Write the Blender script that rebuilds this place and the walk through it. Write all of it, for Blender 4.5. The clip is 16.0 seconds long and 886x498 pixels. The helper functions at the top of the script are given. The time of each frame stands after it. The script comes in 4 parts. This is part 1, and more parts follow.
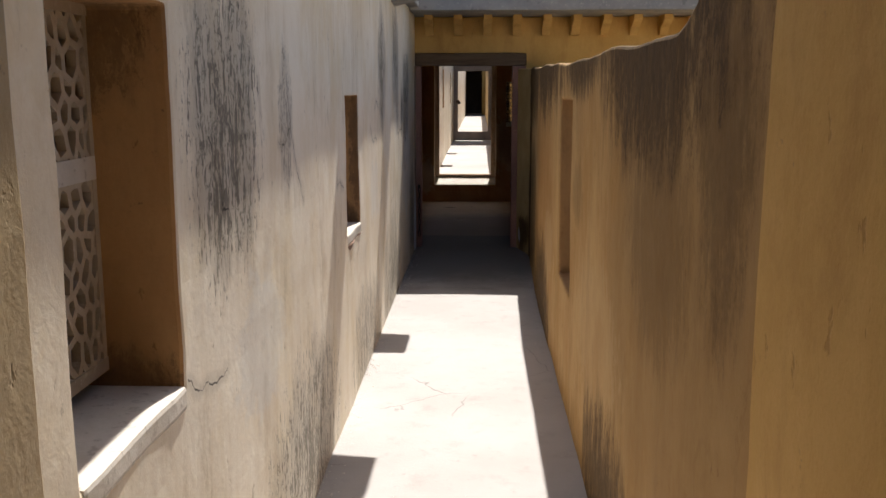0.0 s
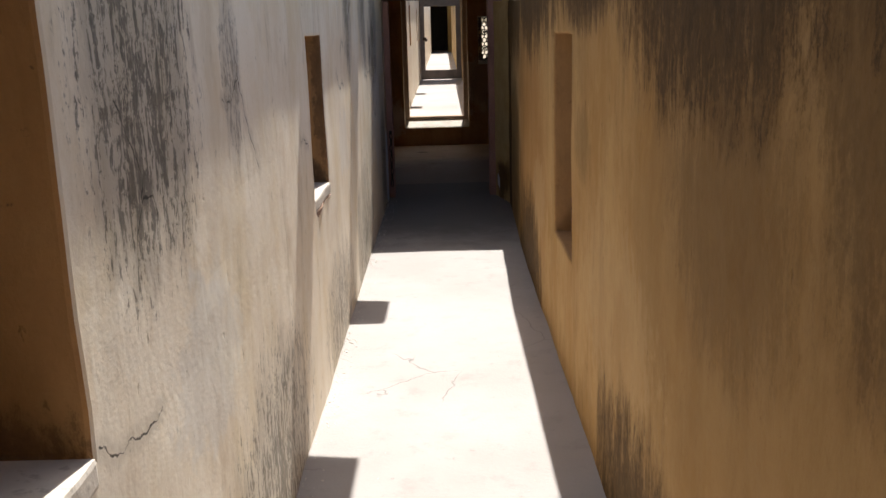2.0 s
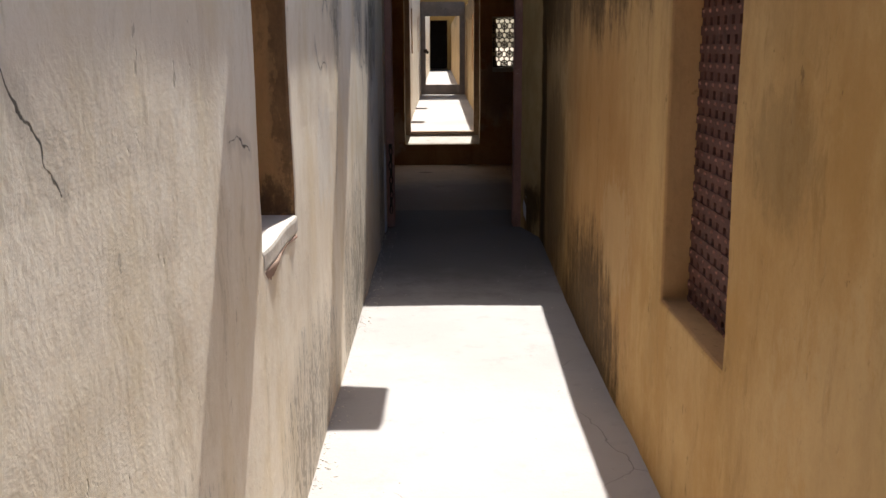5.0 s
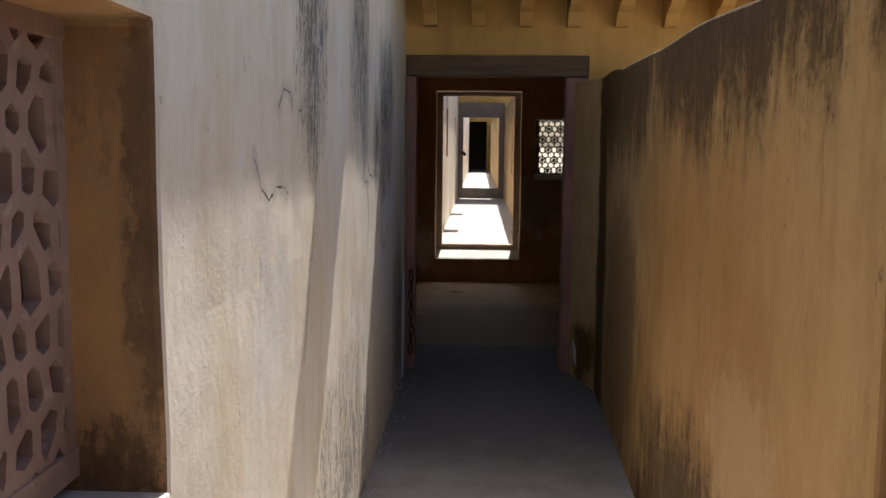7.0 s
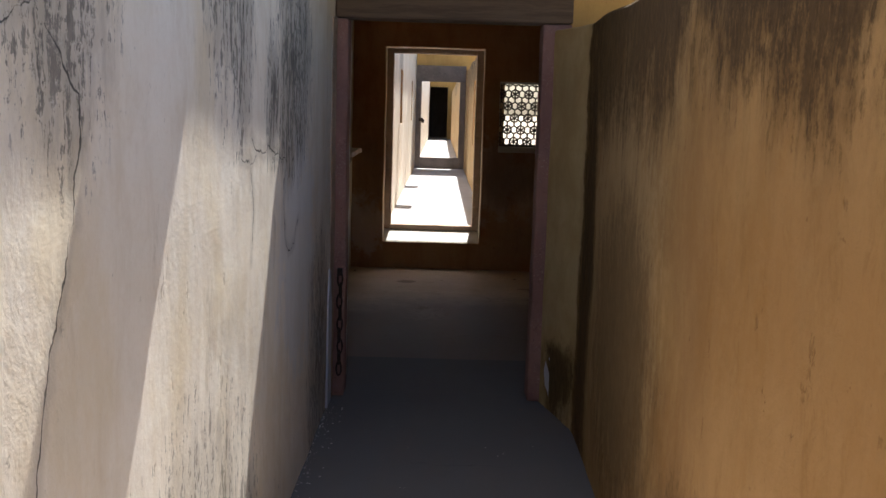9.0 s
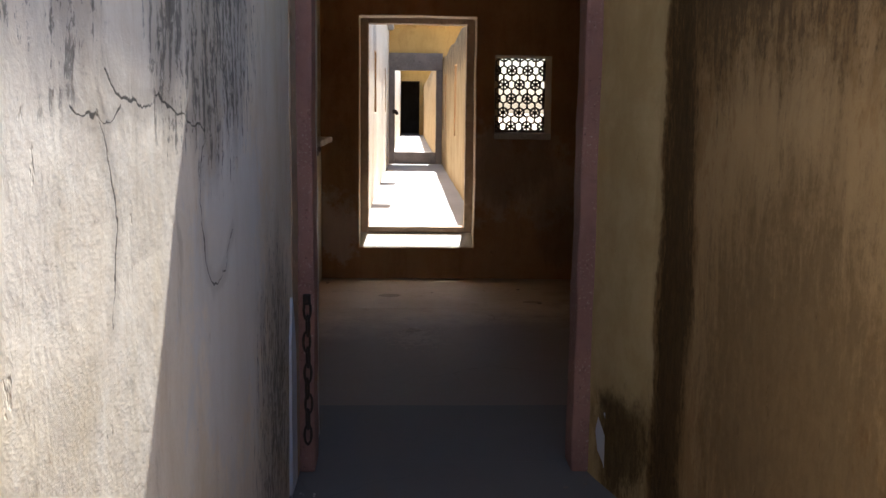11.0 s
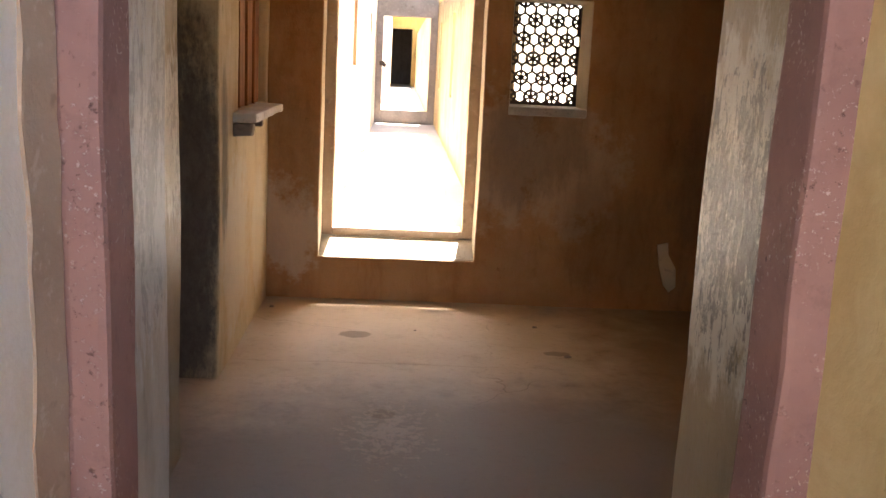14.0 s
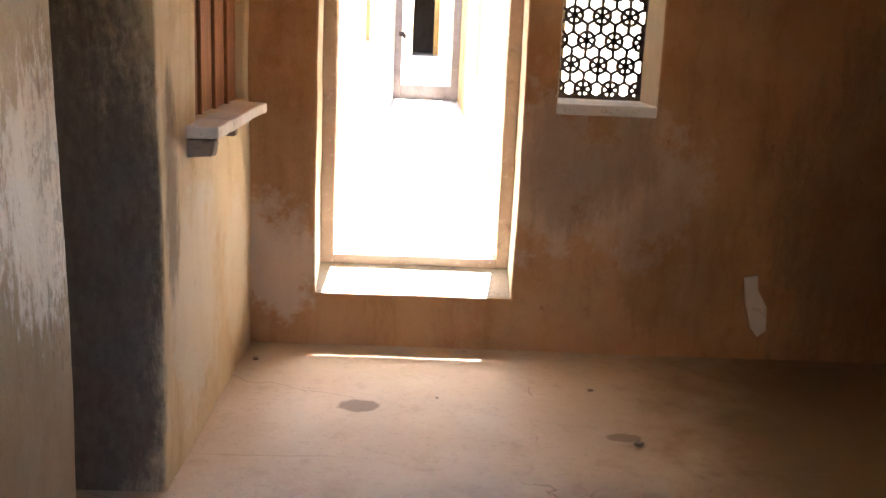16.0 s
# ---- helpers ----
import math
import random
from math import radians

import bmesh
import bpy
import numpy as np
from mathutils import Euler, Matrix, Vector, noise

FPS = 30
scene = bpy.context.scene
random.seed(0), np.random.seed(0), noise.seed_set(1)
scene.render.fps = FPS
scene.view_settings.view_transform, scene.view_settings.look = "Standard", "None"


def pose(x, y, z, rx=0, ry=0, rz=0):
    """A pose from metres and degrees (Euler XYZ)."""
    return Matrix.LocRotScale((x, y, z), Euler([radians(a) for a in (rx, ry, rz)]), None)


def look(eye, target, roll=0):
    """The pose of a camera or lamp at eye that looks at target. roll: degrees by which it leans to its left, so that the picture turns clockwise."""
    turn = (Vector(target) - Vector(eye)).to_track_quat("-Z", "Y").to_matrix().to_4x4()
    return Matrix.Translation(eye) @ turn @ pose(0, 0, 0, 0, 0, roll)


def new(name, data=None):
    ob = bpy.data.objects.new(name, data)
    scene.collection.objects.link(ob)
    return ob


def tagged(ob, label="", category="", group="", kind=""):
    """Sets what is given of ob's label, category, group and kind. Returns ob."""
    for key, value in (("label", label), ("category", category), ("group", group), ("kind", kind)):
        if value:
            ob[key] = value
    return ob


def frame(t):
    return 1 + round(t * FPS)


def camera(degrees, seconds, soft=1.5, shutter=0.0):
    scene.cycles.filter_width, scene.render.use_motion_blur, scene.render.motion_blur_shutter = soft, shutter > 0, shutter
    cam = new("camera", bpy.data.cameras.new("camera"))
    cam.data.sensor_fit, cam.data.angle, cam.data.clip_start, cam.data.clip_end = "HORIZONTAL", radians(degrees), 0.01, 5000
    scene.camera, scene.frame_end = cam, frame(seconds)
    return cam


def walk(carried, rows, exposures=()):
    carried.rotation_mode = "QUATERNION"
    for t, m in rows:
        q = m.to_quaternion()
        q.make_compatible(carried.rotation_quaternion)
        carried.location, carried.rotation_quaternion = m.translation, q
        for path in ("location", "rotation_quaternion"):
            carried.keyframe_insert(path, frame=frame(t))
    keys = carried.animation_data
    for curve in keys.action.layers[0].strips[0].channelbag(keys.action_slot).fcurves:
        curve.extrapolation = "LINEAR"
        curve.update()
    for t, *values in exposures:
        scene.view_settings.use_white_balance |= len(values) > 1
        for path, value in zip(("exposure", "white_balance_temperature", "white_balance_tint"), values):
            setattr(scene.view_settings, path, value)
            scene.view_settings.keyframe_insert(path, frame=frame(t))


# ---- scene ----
cam = camera(51.1, 16.0)
PATH = [
    (0, (-0.1, 0.008, 1.813), (-0.176, 1.977, 1.468), -0.0),
    (0.5, (-0.089, 0.028, 1.805), (-0.168, 1.991, 1.432), 0.5),
    (1, (-0.108, 0.16, 1.786), (-0.196, 2.103, 1.321), 0.1),
    (1.5, (-0.169, 0.437, 1.815), (-0.217, 2.396, 1.413), -0.1),
    (2, (-0.189, 0.683, 1.809), (-0.202, 2.626, 1.335), -1.6),
    (2.5, (-0.161, 0.968, 1.811), (-0.19, 2.905, 1.315), -0.2),
    (3, (-0.205, 1.265, 1.799), (-0.235, 3.197, 1.281), 0.4),
    (3.2, (-0.236, 1.397, 1.807), (-0.235, 3.335, 1.313), 0.2),
    (5.3, (-0.357, 2.821, 1.511), (-0.355, 4.781, 1.113), -0.4),
    (5.5, (-0.336, 2.933, 1.535), (-0.366, 4.902, 1.19), -0.2),
    (6, (-0.332, 3.361, 1.546), (-0.337, 5.338, 1.243), 1.0),
    (6.5, (-0.348, 3.725, 1.573), (-0.369, 5.704, 1.287), -0.2),
    (7, (-0.314, 4.116, 1.573), (-0.389, 6.102, 1.351), 0.6),
    (7.5, (-0.267, 4.43, 1.562), (-0.264, 6.406, 1.257), 0.9),
    (8, (-0.267, 4.816, 1.565), (-0.142, 6.785, 1.233), -0.7),
    (8.5, (-0.23, 5.169, 1.571), (-0.213, 7.154, 1.323), 1.2),
    (8.7, (-0.237, 5.311, 1.575), (-0.23, 7.29, 1.283), 1.6),
    (10.8, (-0.373, 6.866, 1.418), (-0.286, 8.845, 1.146), 2.0),
    (11, (-0.384, 6.982, 1.418), (-0.311, 8.959, 1.124), 0.7),
    (11.5, (-0.369, 7.378, 1.421), (-0.382, 9.356, 1.13), 0.9),
    (12, (-0.337, 7.705, 1.434), (-0.315, 9.671, 1.064), 2.0),
    (12.5, (-0.389, 8.081, 1.453), (-0.307, 10.049, 1.108), 0.7),
    (13, (-0.393, 8.406, 1.446), (-0.371, 10.367, 1.055), -0.3),
    (13.5, (-0.321, 8.753, 1.487), (-0.302, 10.706, 1.055), 2.0),
    (14, (-0.331, 9.156, 1.492), (-0.228, 11.113, 1.095), 2.9),
    (14.5, (-0.298, 9.509, 1.522), (-0.267, 11.462, 1.092), 0.7),
    (15, (-0.27, 9.829, 1.557), (-0.292, 11.791, 1.173), 3.7),
    (15.5, (-0.296, 10.152, 1.56), (-0.275, 12.108, 1.142), 4.0),
    (16, (-0.312, 10.413, 1.58), (-0.256, 12.356, 1.11), 2.6),
]
EXPOSURES = [(0, 0.68, 6650, 10), (3.0, 0.75, 6650, 10), (5.5, 0.8, 6500, 10), (7.0, 0.9, 6400, 10), (7.5, 1.0, 6300, 10), (8.0, 1.05, 6250, 10), (8.7, 1.3, 6200, 10),
             (10.8, 1.85, 6150, 10), (11.5, 2.28, 6150, 10), (12.0, 3.05, 6400, 11), (12.5, 3.75, 6650, 12), (13.5, 3.9, 6900, 12), (14.0, 4.12, 7000, 12), (15.2, 4.7, 6750, 11), (16.0, 4.85, 6150, 10)]
walk(cam, [(t, look(eye, target, roll)) for t, eye, target, roll in PATH], EXPOSURES)

# ---- world, sun ----
SUN = Vector((0.094, 0.58, 1.0)).normalized()
world = bpy.data.worlds.new("sky")
scene.world = world
world.use_nodes = True
wn = world.node_tree
wn.nodes.clear()
sky = wn.nodes.new("ShaderNodeTexSky")
sky.sky_type = "NISHITA"
sky.sun_disc = False
sky.sun_elevation = math.asin(SUN.z)
sky.sun_rotation = math.atan2(SUN.x, SUN.y)
sky.dust_density = 2.5
bg = wn.nodes.new("ShaderNodeBackground")
bg.inputs["Strength"].default_value = 0.085
wout = wn.nodes.new("ShaderNodeOutputWorld")
wn.links.new(sky.outputs["Color"], bg.inputs["Color"])
wn.links.new(bg.outputs["Background"], wout.inputs["Surface"])
sun_data = bpy.data.lights.new("sun", "SUN")
sun_data.energy = 5.0
sun_data.angle = radians(0.53)
sun_data.color = (1.0, 0.96, 0.91)
sun = new("sun", sun_data)
sun.matrix_world = look(SUN * 60, (0, 0, 0))


# ---- materials ----
class Nodes:
    """A short hand for node trees."""

    def __init__(self, name):
        self.mat = bpy.data.materials.new(name)
        self.mat.use_nodes = True
        self.tree = self.mat.node_tree
        self.tree.nodes.clear()
        self.out = self.tree.nodes.new("ShaderNodeOutputMaterial")
        self.bsdf = self.tree.nodes.new("ShaderNodeBsdfPrincipled")
        self.tree.links.new(self.bsdf.outputs[0], self.out.inputs[0])
        self.pos = self.tree.nodes.new("ShaderNodeNewGeometry").outputs["Position"]

    def put(self, socket, value):
        if isinstance(value, bpy.types.NodeSocket):
            self.tree.links.new(value, socket)
        elif isinstance(value, (tuple, list)) and socket.type == "RGBA":
            socket.default_value = (*value[:3], 1)
        else:
            socket.default_value = value

    def math(self, op, a, b=0.0, clamp=False):
        n = self.tree.nodes.new("ShaderNodeMath")
        n.operation, n.use_clamp = op, clamp
        self.put(n.inputs[0], a)
        self.put(n.inputs[1], b)
        return n.outputs[0]

    def add(self, a, b):
        return self.math("ADD", a, b)

    def mul(self, a, b):
        return self.math("MULTIPLY", a, b)

    def vec(self, op, a, b):
        n = self.tree.nodes.new("ShaderNodeVectorMath")
        n.operation = op
        self.put(n.inputs[0], a)
        self.put(n.inputs[1], b)
        return n.outputs[1] if op in ("LENGTH", "DISTANCE") else n.outputs[0]

    def noise(self, scale, detail=4.0, rough=0.55, coords=None, distortion=0.0):
        n = self.tree.nodes.new("ShaderNodeTexNoise")
        self.put(n.inputs["Vector"], coords or self.pos)
        n.inputs["Scale"].default_value = scale
        n.inputs["Detail"].default_value = detail
        n.inputs["Roughness"].default_value = rough
        n.inputs["Distortion"].default_value = distortion
        return n.outputs["Fac"]

    def wobble(self, scale, amount):
        n = self.tree.nodes.new("ShaderNodeTexNoise")
        self.put(n.inputs["Vector"], self.pos)
        n.inputs["Scale"].default_value = scale
        n.inputs["Detail"].default_value = 5.0
        d = self.vec("SUBTRACT", n.outputs["Color"], (0.5, 0.5, 0.5))
        return self.vec("ADD", self.pos, self.vec("MULTIPLY", d, (amount,) * 3))

    def step(self, value, low, high):
        n = self.tree.nodes.new("ShaderNodeMapRange")
        n.interpolation_type = "SMOOTHSTEP"
        self.put(n.inputs[0], value)
        n.inputs[1].default_value, n.inputs[2].default_value = low, high
        return n.outputs[0]

    def mix(self, fac, a, b):
        n = self.tree.nodes.new("ShaderNodeMix")
        n.data_type = "RGBA"
        self.put(n.inputs[0], fac)
        self.put(n.inputs[6], a)
        self.put(n.inputs[7], b)
        return n.outputs[2]

    def blob(self, centre, radii, coords=None):
        """1 in the middle of an ellipsoid, 0 at its rim."""
        d = self.vec("SUBTRACT", coords or self.pos, centre)
        d = self.vec("DIVIDE", d, radii)
        return self.math("SUBTRACT", 1.0, self.vec("LENGTH", d, (0, 0, 0)), True)

    def cracks(self, scale, width, keep=0.55, stretch=(1, 1, 0.5)):
        """Thin crack lines that come and go."""
        n = self.tree.nodes.new("ShaderNodeTexVoronoi")
        n.feature = "DISTANCE_TO_EDGE"
        self.put(n.inputs["Vector"], self.vec("MULTIPLY", self.wobble(5.0, 0.16), stretch))
        n.inputs["Scale"].default_value = scale
        line = self.math("SUBTRACT", 1.0, self.step(n.outputs["Distance"], 0.0, width))
        return self.mul(line, self.step(self.noise(1.3, 2.0), keep, keep + 0.1))

    def near_path(self, points, coords):
        """Distance to a bent line on a wall, through points (y, z)."""
        best = None
        for (ya, za), (yb, zb) in zip(points, points[1:]):
            way = Vector((0, yb - ya, zb - za))
            off = self.vec("SUBTRACT", coords, (0, ya, za))
            dot = self.tree.nodes.new("ShaderNodeVectorMath")
            dot.operation = "DOT_PRODUCT"
            self.put(dot.inputs[0], off)
            dot.inputs[1].default_value = way / way.length_squared
            along = self.tree.nodes.new("ShaderNodeVectorMath")
            along.operation = "SCALE"
            along.inputs[0].default_value = way
            self.put(along.inputs["Scale"], self.math("ADD", dot.outputs["Value"], 0.0, True))
            d = self.vec("DISTANCE", off, along.outputs[0])
            best = d if best is None else self.math("MINIMUM", best, d)
            chained = self.tree.nodes.new("ShaderNodeVectorMath")
            chained.operation = "MULTIPLY_ADD"
            self.put(chained.inputs[0], best)
            chained.inputs[1].default_value = (1e-7, 0, 0)
            self.put(chained.inputs[2], coords)
            coords = chained.outputs[0]
        return best, coords

    def finish(self, colour, rough=0.85, height=None, strength=0.4, distance=0.01, spec=0.3, metal=0.0):
        self.put(self.bsdf.inputs["Base Color"], colour)
        self.put(self.bsdf.inputs["Roughness"], rough)
        self.bsdf.inputs["Specular IOR Level"].default_value = spec
        self.bsdf.inputs["Metallic"].default_value = metal
        if height is not None:
            b = self.tree.nodes.new("ShaderNodeBump")
            b.inputs["Strength"].default_value = strength
            b.inputs["Distance"].default_value = distance
            self.put(b.inputs["Height"], height)
            self.put(self.bsdf.inputs["Normal"], b.outputs[0])
        return self.mat


def plaster(name, light, mid, dark, stain_shade, blobs=(), pale_tone=None, pale_patches=(), crack=0.5, streak=0.25, rough=0.85, marks=1.0, edge=None, grime=(), stroke=1.0, soak=0.5, bump=0.5, tint=None, soaked=None, splits=(), flake=(6.0, 6.0, 6.0)):
    """Old lime plaster: mottled, streaked down, cracked; blobs: (centre, radii, strength) of stains and painted shade;
    pale patches: wear, on the pier with painted sheen.
    """
    k = Nodes(name)
    big, mid_n, fine = k.noise(1.3, 6.0, 0.65), k.noise(5.0, 8.0, 0.7), k.noise(42.0, 5.0, 0.6)
    blot = k.noise(2.6, 8.0, 0.72, k.vec("MULTIPLY", k.wobble(3.0, 0.3), (1.0, 1.0, 0.55)))
    runs = k.noise(1.0, 7.0, 0.7, k.vec("MULTIPLY", k.wobble(4.0, 0.14), (6.5, 6.5, 0.8)))
    thin = k.noise(1.0, 6.0, 0.72, k.vec("MULTIPLY", k.wobble(6.0, 0.10), (24.0, 24.0, 4.0)))
    strokes = k.noise(1.0, 8.0, 0.75, k.vec("MULTIPLY", k.wobble(9.0, 0.05), (38.0, 38.0, 6.5)))
    wash = soaked or tuple(0.55 * a * b + 0.45 * a for a, b in zip(stain_shade, (3.0, 3.0, 3.0)))
    col = k.mix(k.step(big, 0.34, 0.66), light, mid)
    col = k.mix(k.mul(k.step(runs, 0.44, 0.72), 0.7), col, dark)
    col = k.mix(k.mul(k.step(blot, 0.5, 0.72), 0.6), col, light)
    col = k.mix(k.mul(k.step(k.noise(1.9, 6.0, 0.7, k.vec("ADD", k.pos, (7.3, 2.1, 4.4))), 0.52, 0.72), 0.55), col, dark)
    if tint:
        col = k.mix(k.mul(k.step(k.noise(2.2, 7.0, 0.7, k.vec("ADD", k.vec("MULTIPLY", k.pos, (1, 1, 0.5)), (1.7, 9.2, 3.3))), 0.46, 0.68), 0.75), col, tint)
        col = k.mix(k.mul(k.step(k.noise(1.0, 6.0, 0.75, k.vec("MULTIPLY", k.wobble(5.0, 0.12), (9.0, 9.0, 1.6))), 0.55, 0.7), 0.5), col, tuple(c * 0.62 for c in tint))
    col = k.mix(k.mul(k.step(thin, 0.6, 0.78), streak), col, wash)
    col = k.mix(k.mul(k.step(k.noise(85.0, 5.0, 0.8), 0.44, 0.68), 0.2), col, dark)
    col = k.mix(k.mul(k.step(k.noise(3.4, 9.0, 0.78, k.vec("ADD", k.pos, (4.1, 8.3, 1.2))), 0.5, 0.6), 0.3), col, light)
    speck = k.step(k.noise(16.0, 4.0, 0.75), 0.66, 0.74)
    col = k.mix(k.mul(speck, 0.4 * marks), col, wash)
    rub = k.step(k.noise(1.0, 4.0, 0.7, k.vec("MULTIPLY", k.wobble(8.0, 0.05), (14.0, 14.0, 7.0))), 0.66, 0.72)
    col = k.mix(k.mul(rub, 0.45 * marks), col, tuple(c * 0.6 for c in dark))
    soft = hard = None
    rag = k.add(k.mul(k.math("SUBTRACT", runs, 0.5), 1.6), k.mul(k.math("SUBTRACT", blot, 0.5), 1.6))
    drips = k.add(k.mul(k.math("SUBTRACT", strokes, 0.5), 1.1 + 2.1 * stroke), k.mul(k.math("SUBTRACT", k.noise(34.0, 8.0, 0.8), 0.5), 1.1 + 1.1 * stroke))
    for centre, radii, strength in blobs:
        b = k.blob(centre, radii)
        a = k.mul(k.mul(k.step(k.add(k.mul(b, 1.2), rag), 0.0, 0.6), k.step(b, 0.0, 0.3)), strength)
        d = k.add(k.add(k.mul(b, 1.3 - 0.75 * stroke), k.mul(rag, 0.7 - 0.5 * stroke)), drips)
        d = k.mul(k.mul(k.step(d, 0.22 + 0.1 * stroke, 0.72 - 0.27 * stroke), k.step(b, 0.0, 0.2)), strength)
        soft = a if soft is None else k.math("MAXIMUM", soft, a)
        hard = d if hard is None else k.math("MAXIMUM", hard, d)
    for centre, radii, strength, tint in grime:
        g = k.add(k.blob(centre, radii), k.mul(k.math("SUBTRACT", blot, 0.5), 1.2))
        col = k.mix(k.mul(k.mul(k.step(g, 0.0, 0.7), k.step(k.blob(centre, radii), 0.0, 0.3)), strength), col, tint)
    worn = None
    peel = k.noise(1.0, 8.0, 0.75, k.vec("MULTIPLY", k.pos, flake))
    for centre, radii, strength in pale_patches:
        m = k.add(k.blob(centre, radii), k.mul(k.math("SUBTRACT", peel, 0.5), 1.8))
        m = k.mul(k.mul(k.step(m, 0.2, 0.5), k.step(k.blob(centre, radii), 0.0, 0.1)), strength)
        worn = m if worn is None else k.math("MAXIMUM", worn, m)
    if worn is not None:
        col = k.mix(worn, col, pale_tone)
    if soft is not None:
        if edge:
            fresh = k.mix(k.step(k.add(k.mul(big, 0.5), k.mul(blot, 0.5)), 0.42, 0.6), (0.60, 0.47, 0.25), (0.48, 0.35, 0.16))
            split = k.tree.nodes.new("ShaderNodeSeparateXYZ")
            k.put(split.inputs[0], k.pos)
            y = k.add(split.outputs[1], k.mul(k.math("SUBTRACT", k.noise(5.0, 5.0, 0.7), 0.5), 0.16))
            z = k.add(split.outputs[2], k.mul(k.math("SUBTRACT", k.noise(4.0, 5.0, 0.7), 0.5), 0.5))
            keep = k.math("MAXIMUM", k.math("SUBTRACT", 1.0, k.step(y, edge - 0.02, edge + 0.03)), k.math("SUBTRACT", 1.0, k.step(z, 0.3, 0.45)))
            keep = k.math("MAXIMUM", keep, k.step(y, 11.0, 11.1))
            soft, hard = k.mul(soft, keep), k.mul(hard, keep)
            past = k.mul(k.step(y, edge - 0.02, edge + 0.03), k.math("SUBTRACT", 1.0, k.step(y, 11.0, 11.1)))
            col = k.mix(k.mul(past, 0.85), col, fresh)
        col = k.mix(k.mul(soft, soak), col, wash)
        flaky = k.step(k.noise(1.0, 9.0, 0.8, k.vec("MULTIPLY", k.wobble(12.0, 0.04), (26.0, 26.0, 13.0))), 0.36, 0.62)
        col = k.mix(k.mul(hard, k.add(0.84 + 0.06 * stroke, k.mul(flaky, -0.34 + 0.09 * stroke))), col, stain_shade)
    line = k.math("MAXIMUM", k.cracks(1.1, 0.0055, crack), k.mul(k.cracks(3.2, 0.006, crack + 0.06, (1, 1, 0.7)), 0.6))
    col = k.mix(k.mul(line, 0.75), col, tuple(c * 0.5 for c in stain_shade))
    if splits:
        flat = k.vec("MULTIPLY", k.wobble(14.0, 0.06), (0.0, 1.0, 1.0))
        gap = None
        for points in splits:
            d, flat = k.near_path(points, flat)
            gap = d if gap is None else k.math("MINIMUM", gap, d)
        gap = k.add(gap, k.mul(k.math("SUBTRACT", k.noise(9.0, 4.0, 0.7), 0.5), 0.012))
        col = k.mix(k.mul(k.math("SUBTRACT", 1.0, k.step(gap, 0.012, 0.04)), 0.22), col, wash)
        split = k.math("SUBTRACT", 1.0, k.step(gap, 0.0012, 0.0034))
        col = k.mix(k.mul(split, 0.85), col, tuple(c * 0.45 for c in stain_shade))
    relief = k.add(k.add(k.mul(mid_n, 0.6), k.mul(fine, 0.045)), k.mul(blot, 1.1))
    relief = k.math("SUBTRACT", relief, k.add(k.mul(line, 0.6), k.mul(rub, 0.25)))
    return k.finish(col, rough, relief, bump, 0.014, 0.18)


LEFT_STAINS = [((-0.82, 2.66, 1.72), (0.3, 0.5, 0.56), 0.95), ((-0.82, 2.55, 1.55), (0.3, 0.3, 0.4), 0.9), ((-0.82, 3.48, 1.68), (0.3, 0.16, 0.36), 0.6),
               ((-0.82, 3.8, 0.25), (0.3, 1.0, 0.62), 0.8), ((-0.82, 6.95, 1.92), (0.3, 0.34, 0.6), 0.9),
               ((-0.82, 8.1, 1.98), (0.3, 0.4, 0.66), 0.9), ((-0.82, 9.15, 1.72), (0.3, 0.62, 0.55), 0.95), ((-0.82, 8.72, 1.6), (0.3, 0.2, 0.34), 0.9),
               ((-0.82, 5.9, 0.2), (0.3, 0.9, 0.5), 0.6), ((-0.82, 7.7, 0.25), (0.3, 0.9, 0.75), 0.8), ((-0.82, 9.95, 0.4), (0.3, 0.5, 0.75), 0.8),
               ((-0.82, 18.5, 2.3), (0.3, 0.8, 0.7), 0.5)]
# long cracks of the pale wall, as (y, z) along it
LEFT_CRACKS = [[(6.89, 1.67), (7.02, 1.58), (6.98, 1.39), (6.86, 1.18), (6.79, 0.95)], [(6.2, 1.54), (6.26, 1.47), (6.34, 1.44), (6.42, 1.46), (6.5, 1.465), (6.56, 1.44)],
               [(6.46, 1.66), (6.52, 1.71), (6.6, 1.72), (6.64, 1.68)], [(6.74, 1.67), (6.85, 1.7), (6.89, 1.74)], [(8.24, 1.85), (8.18, 1.55)],
               [(8.99, 1.4), (8.94, 1.29), (8.95, 1.18), (9.0, 1.06), (9.07, 1.02), (9.17, 1.04), (9.27, 1.12)], [(8.62, 1.44), (8.8, 1.4), (8.99, 1.38)],
               [(8.2, 1.42), (8.36, 1.4), (8.4, 1.42)], [(8.34, 1.47), (8.41, 1.43), (8.48, 1.43), (8.53, 1.41), (8.62, 1.44)],
               [(8.31, 1.41), (8.35, 1.33), (8.38, 1.25), (8.33, 1.1)], [(4.69, 1.32), (4.76, 1.33), (4.81, 1.3), (4.9, 1.28)],
               [(3.33, 1.61), (3.44, 1.6), (3.55, 1.66), (3.51, 1.8)], [(3.56, 1.65), (3.63, 1.53), (3.78, 1.35)],
               [(2.49, 1.3), (2.52, 1.41), (2.57, 1.47), (2.64, 1.47), (2.66, 1.42)], [(2.46, 1.68), (2.58, 1.53), (2.57, 1.48)],
               [(2.19, 1.09), (2.27, 1.04), (2.45, 1.01), (2.57, 1.01)]]
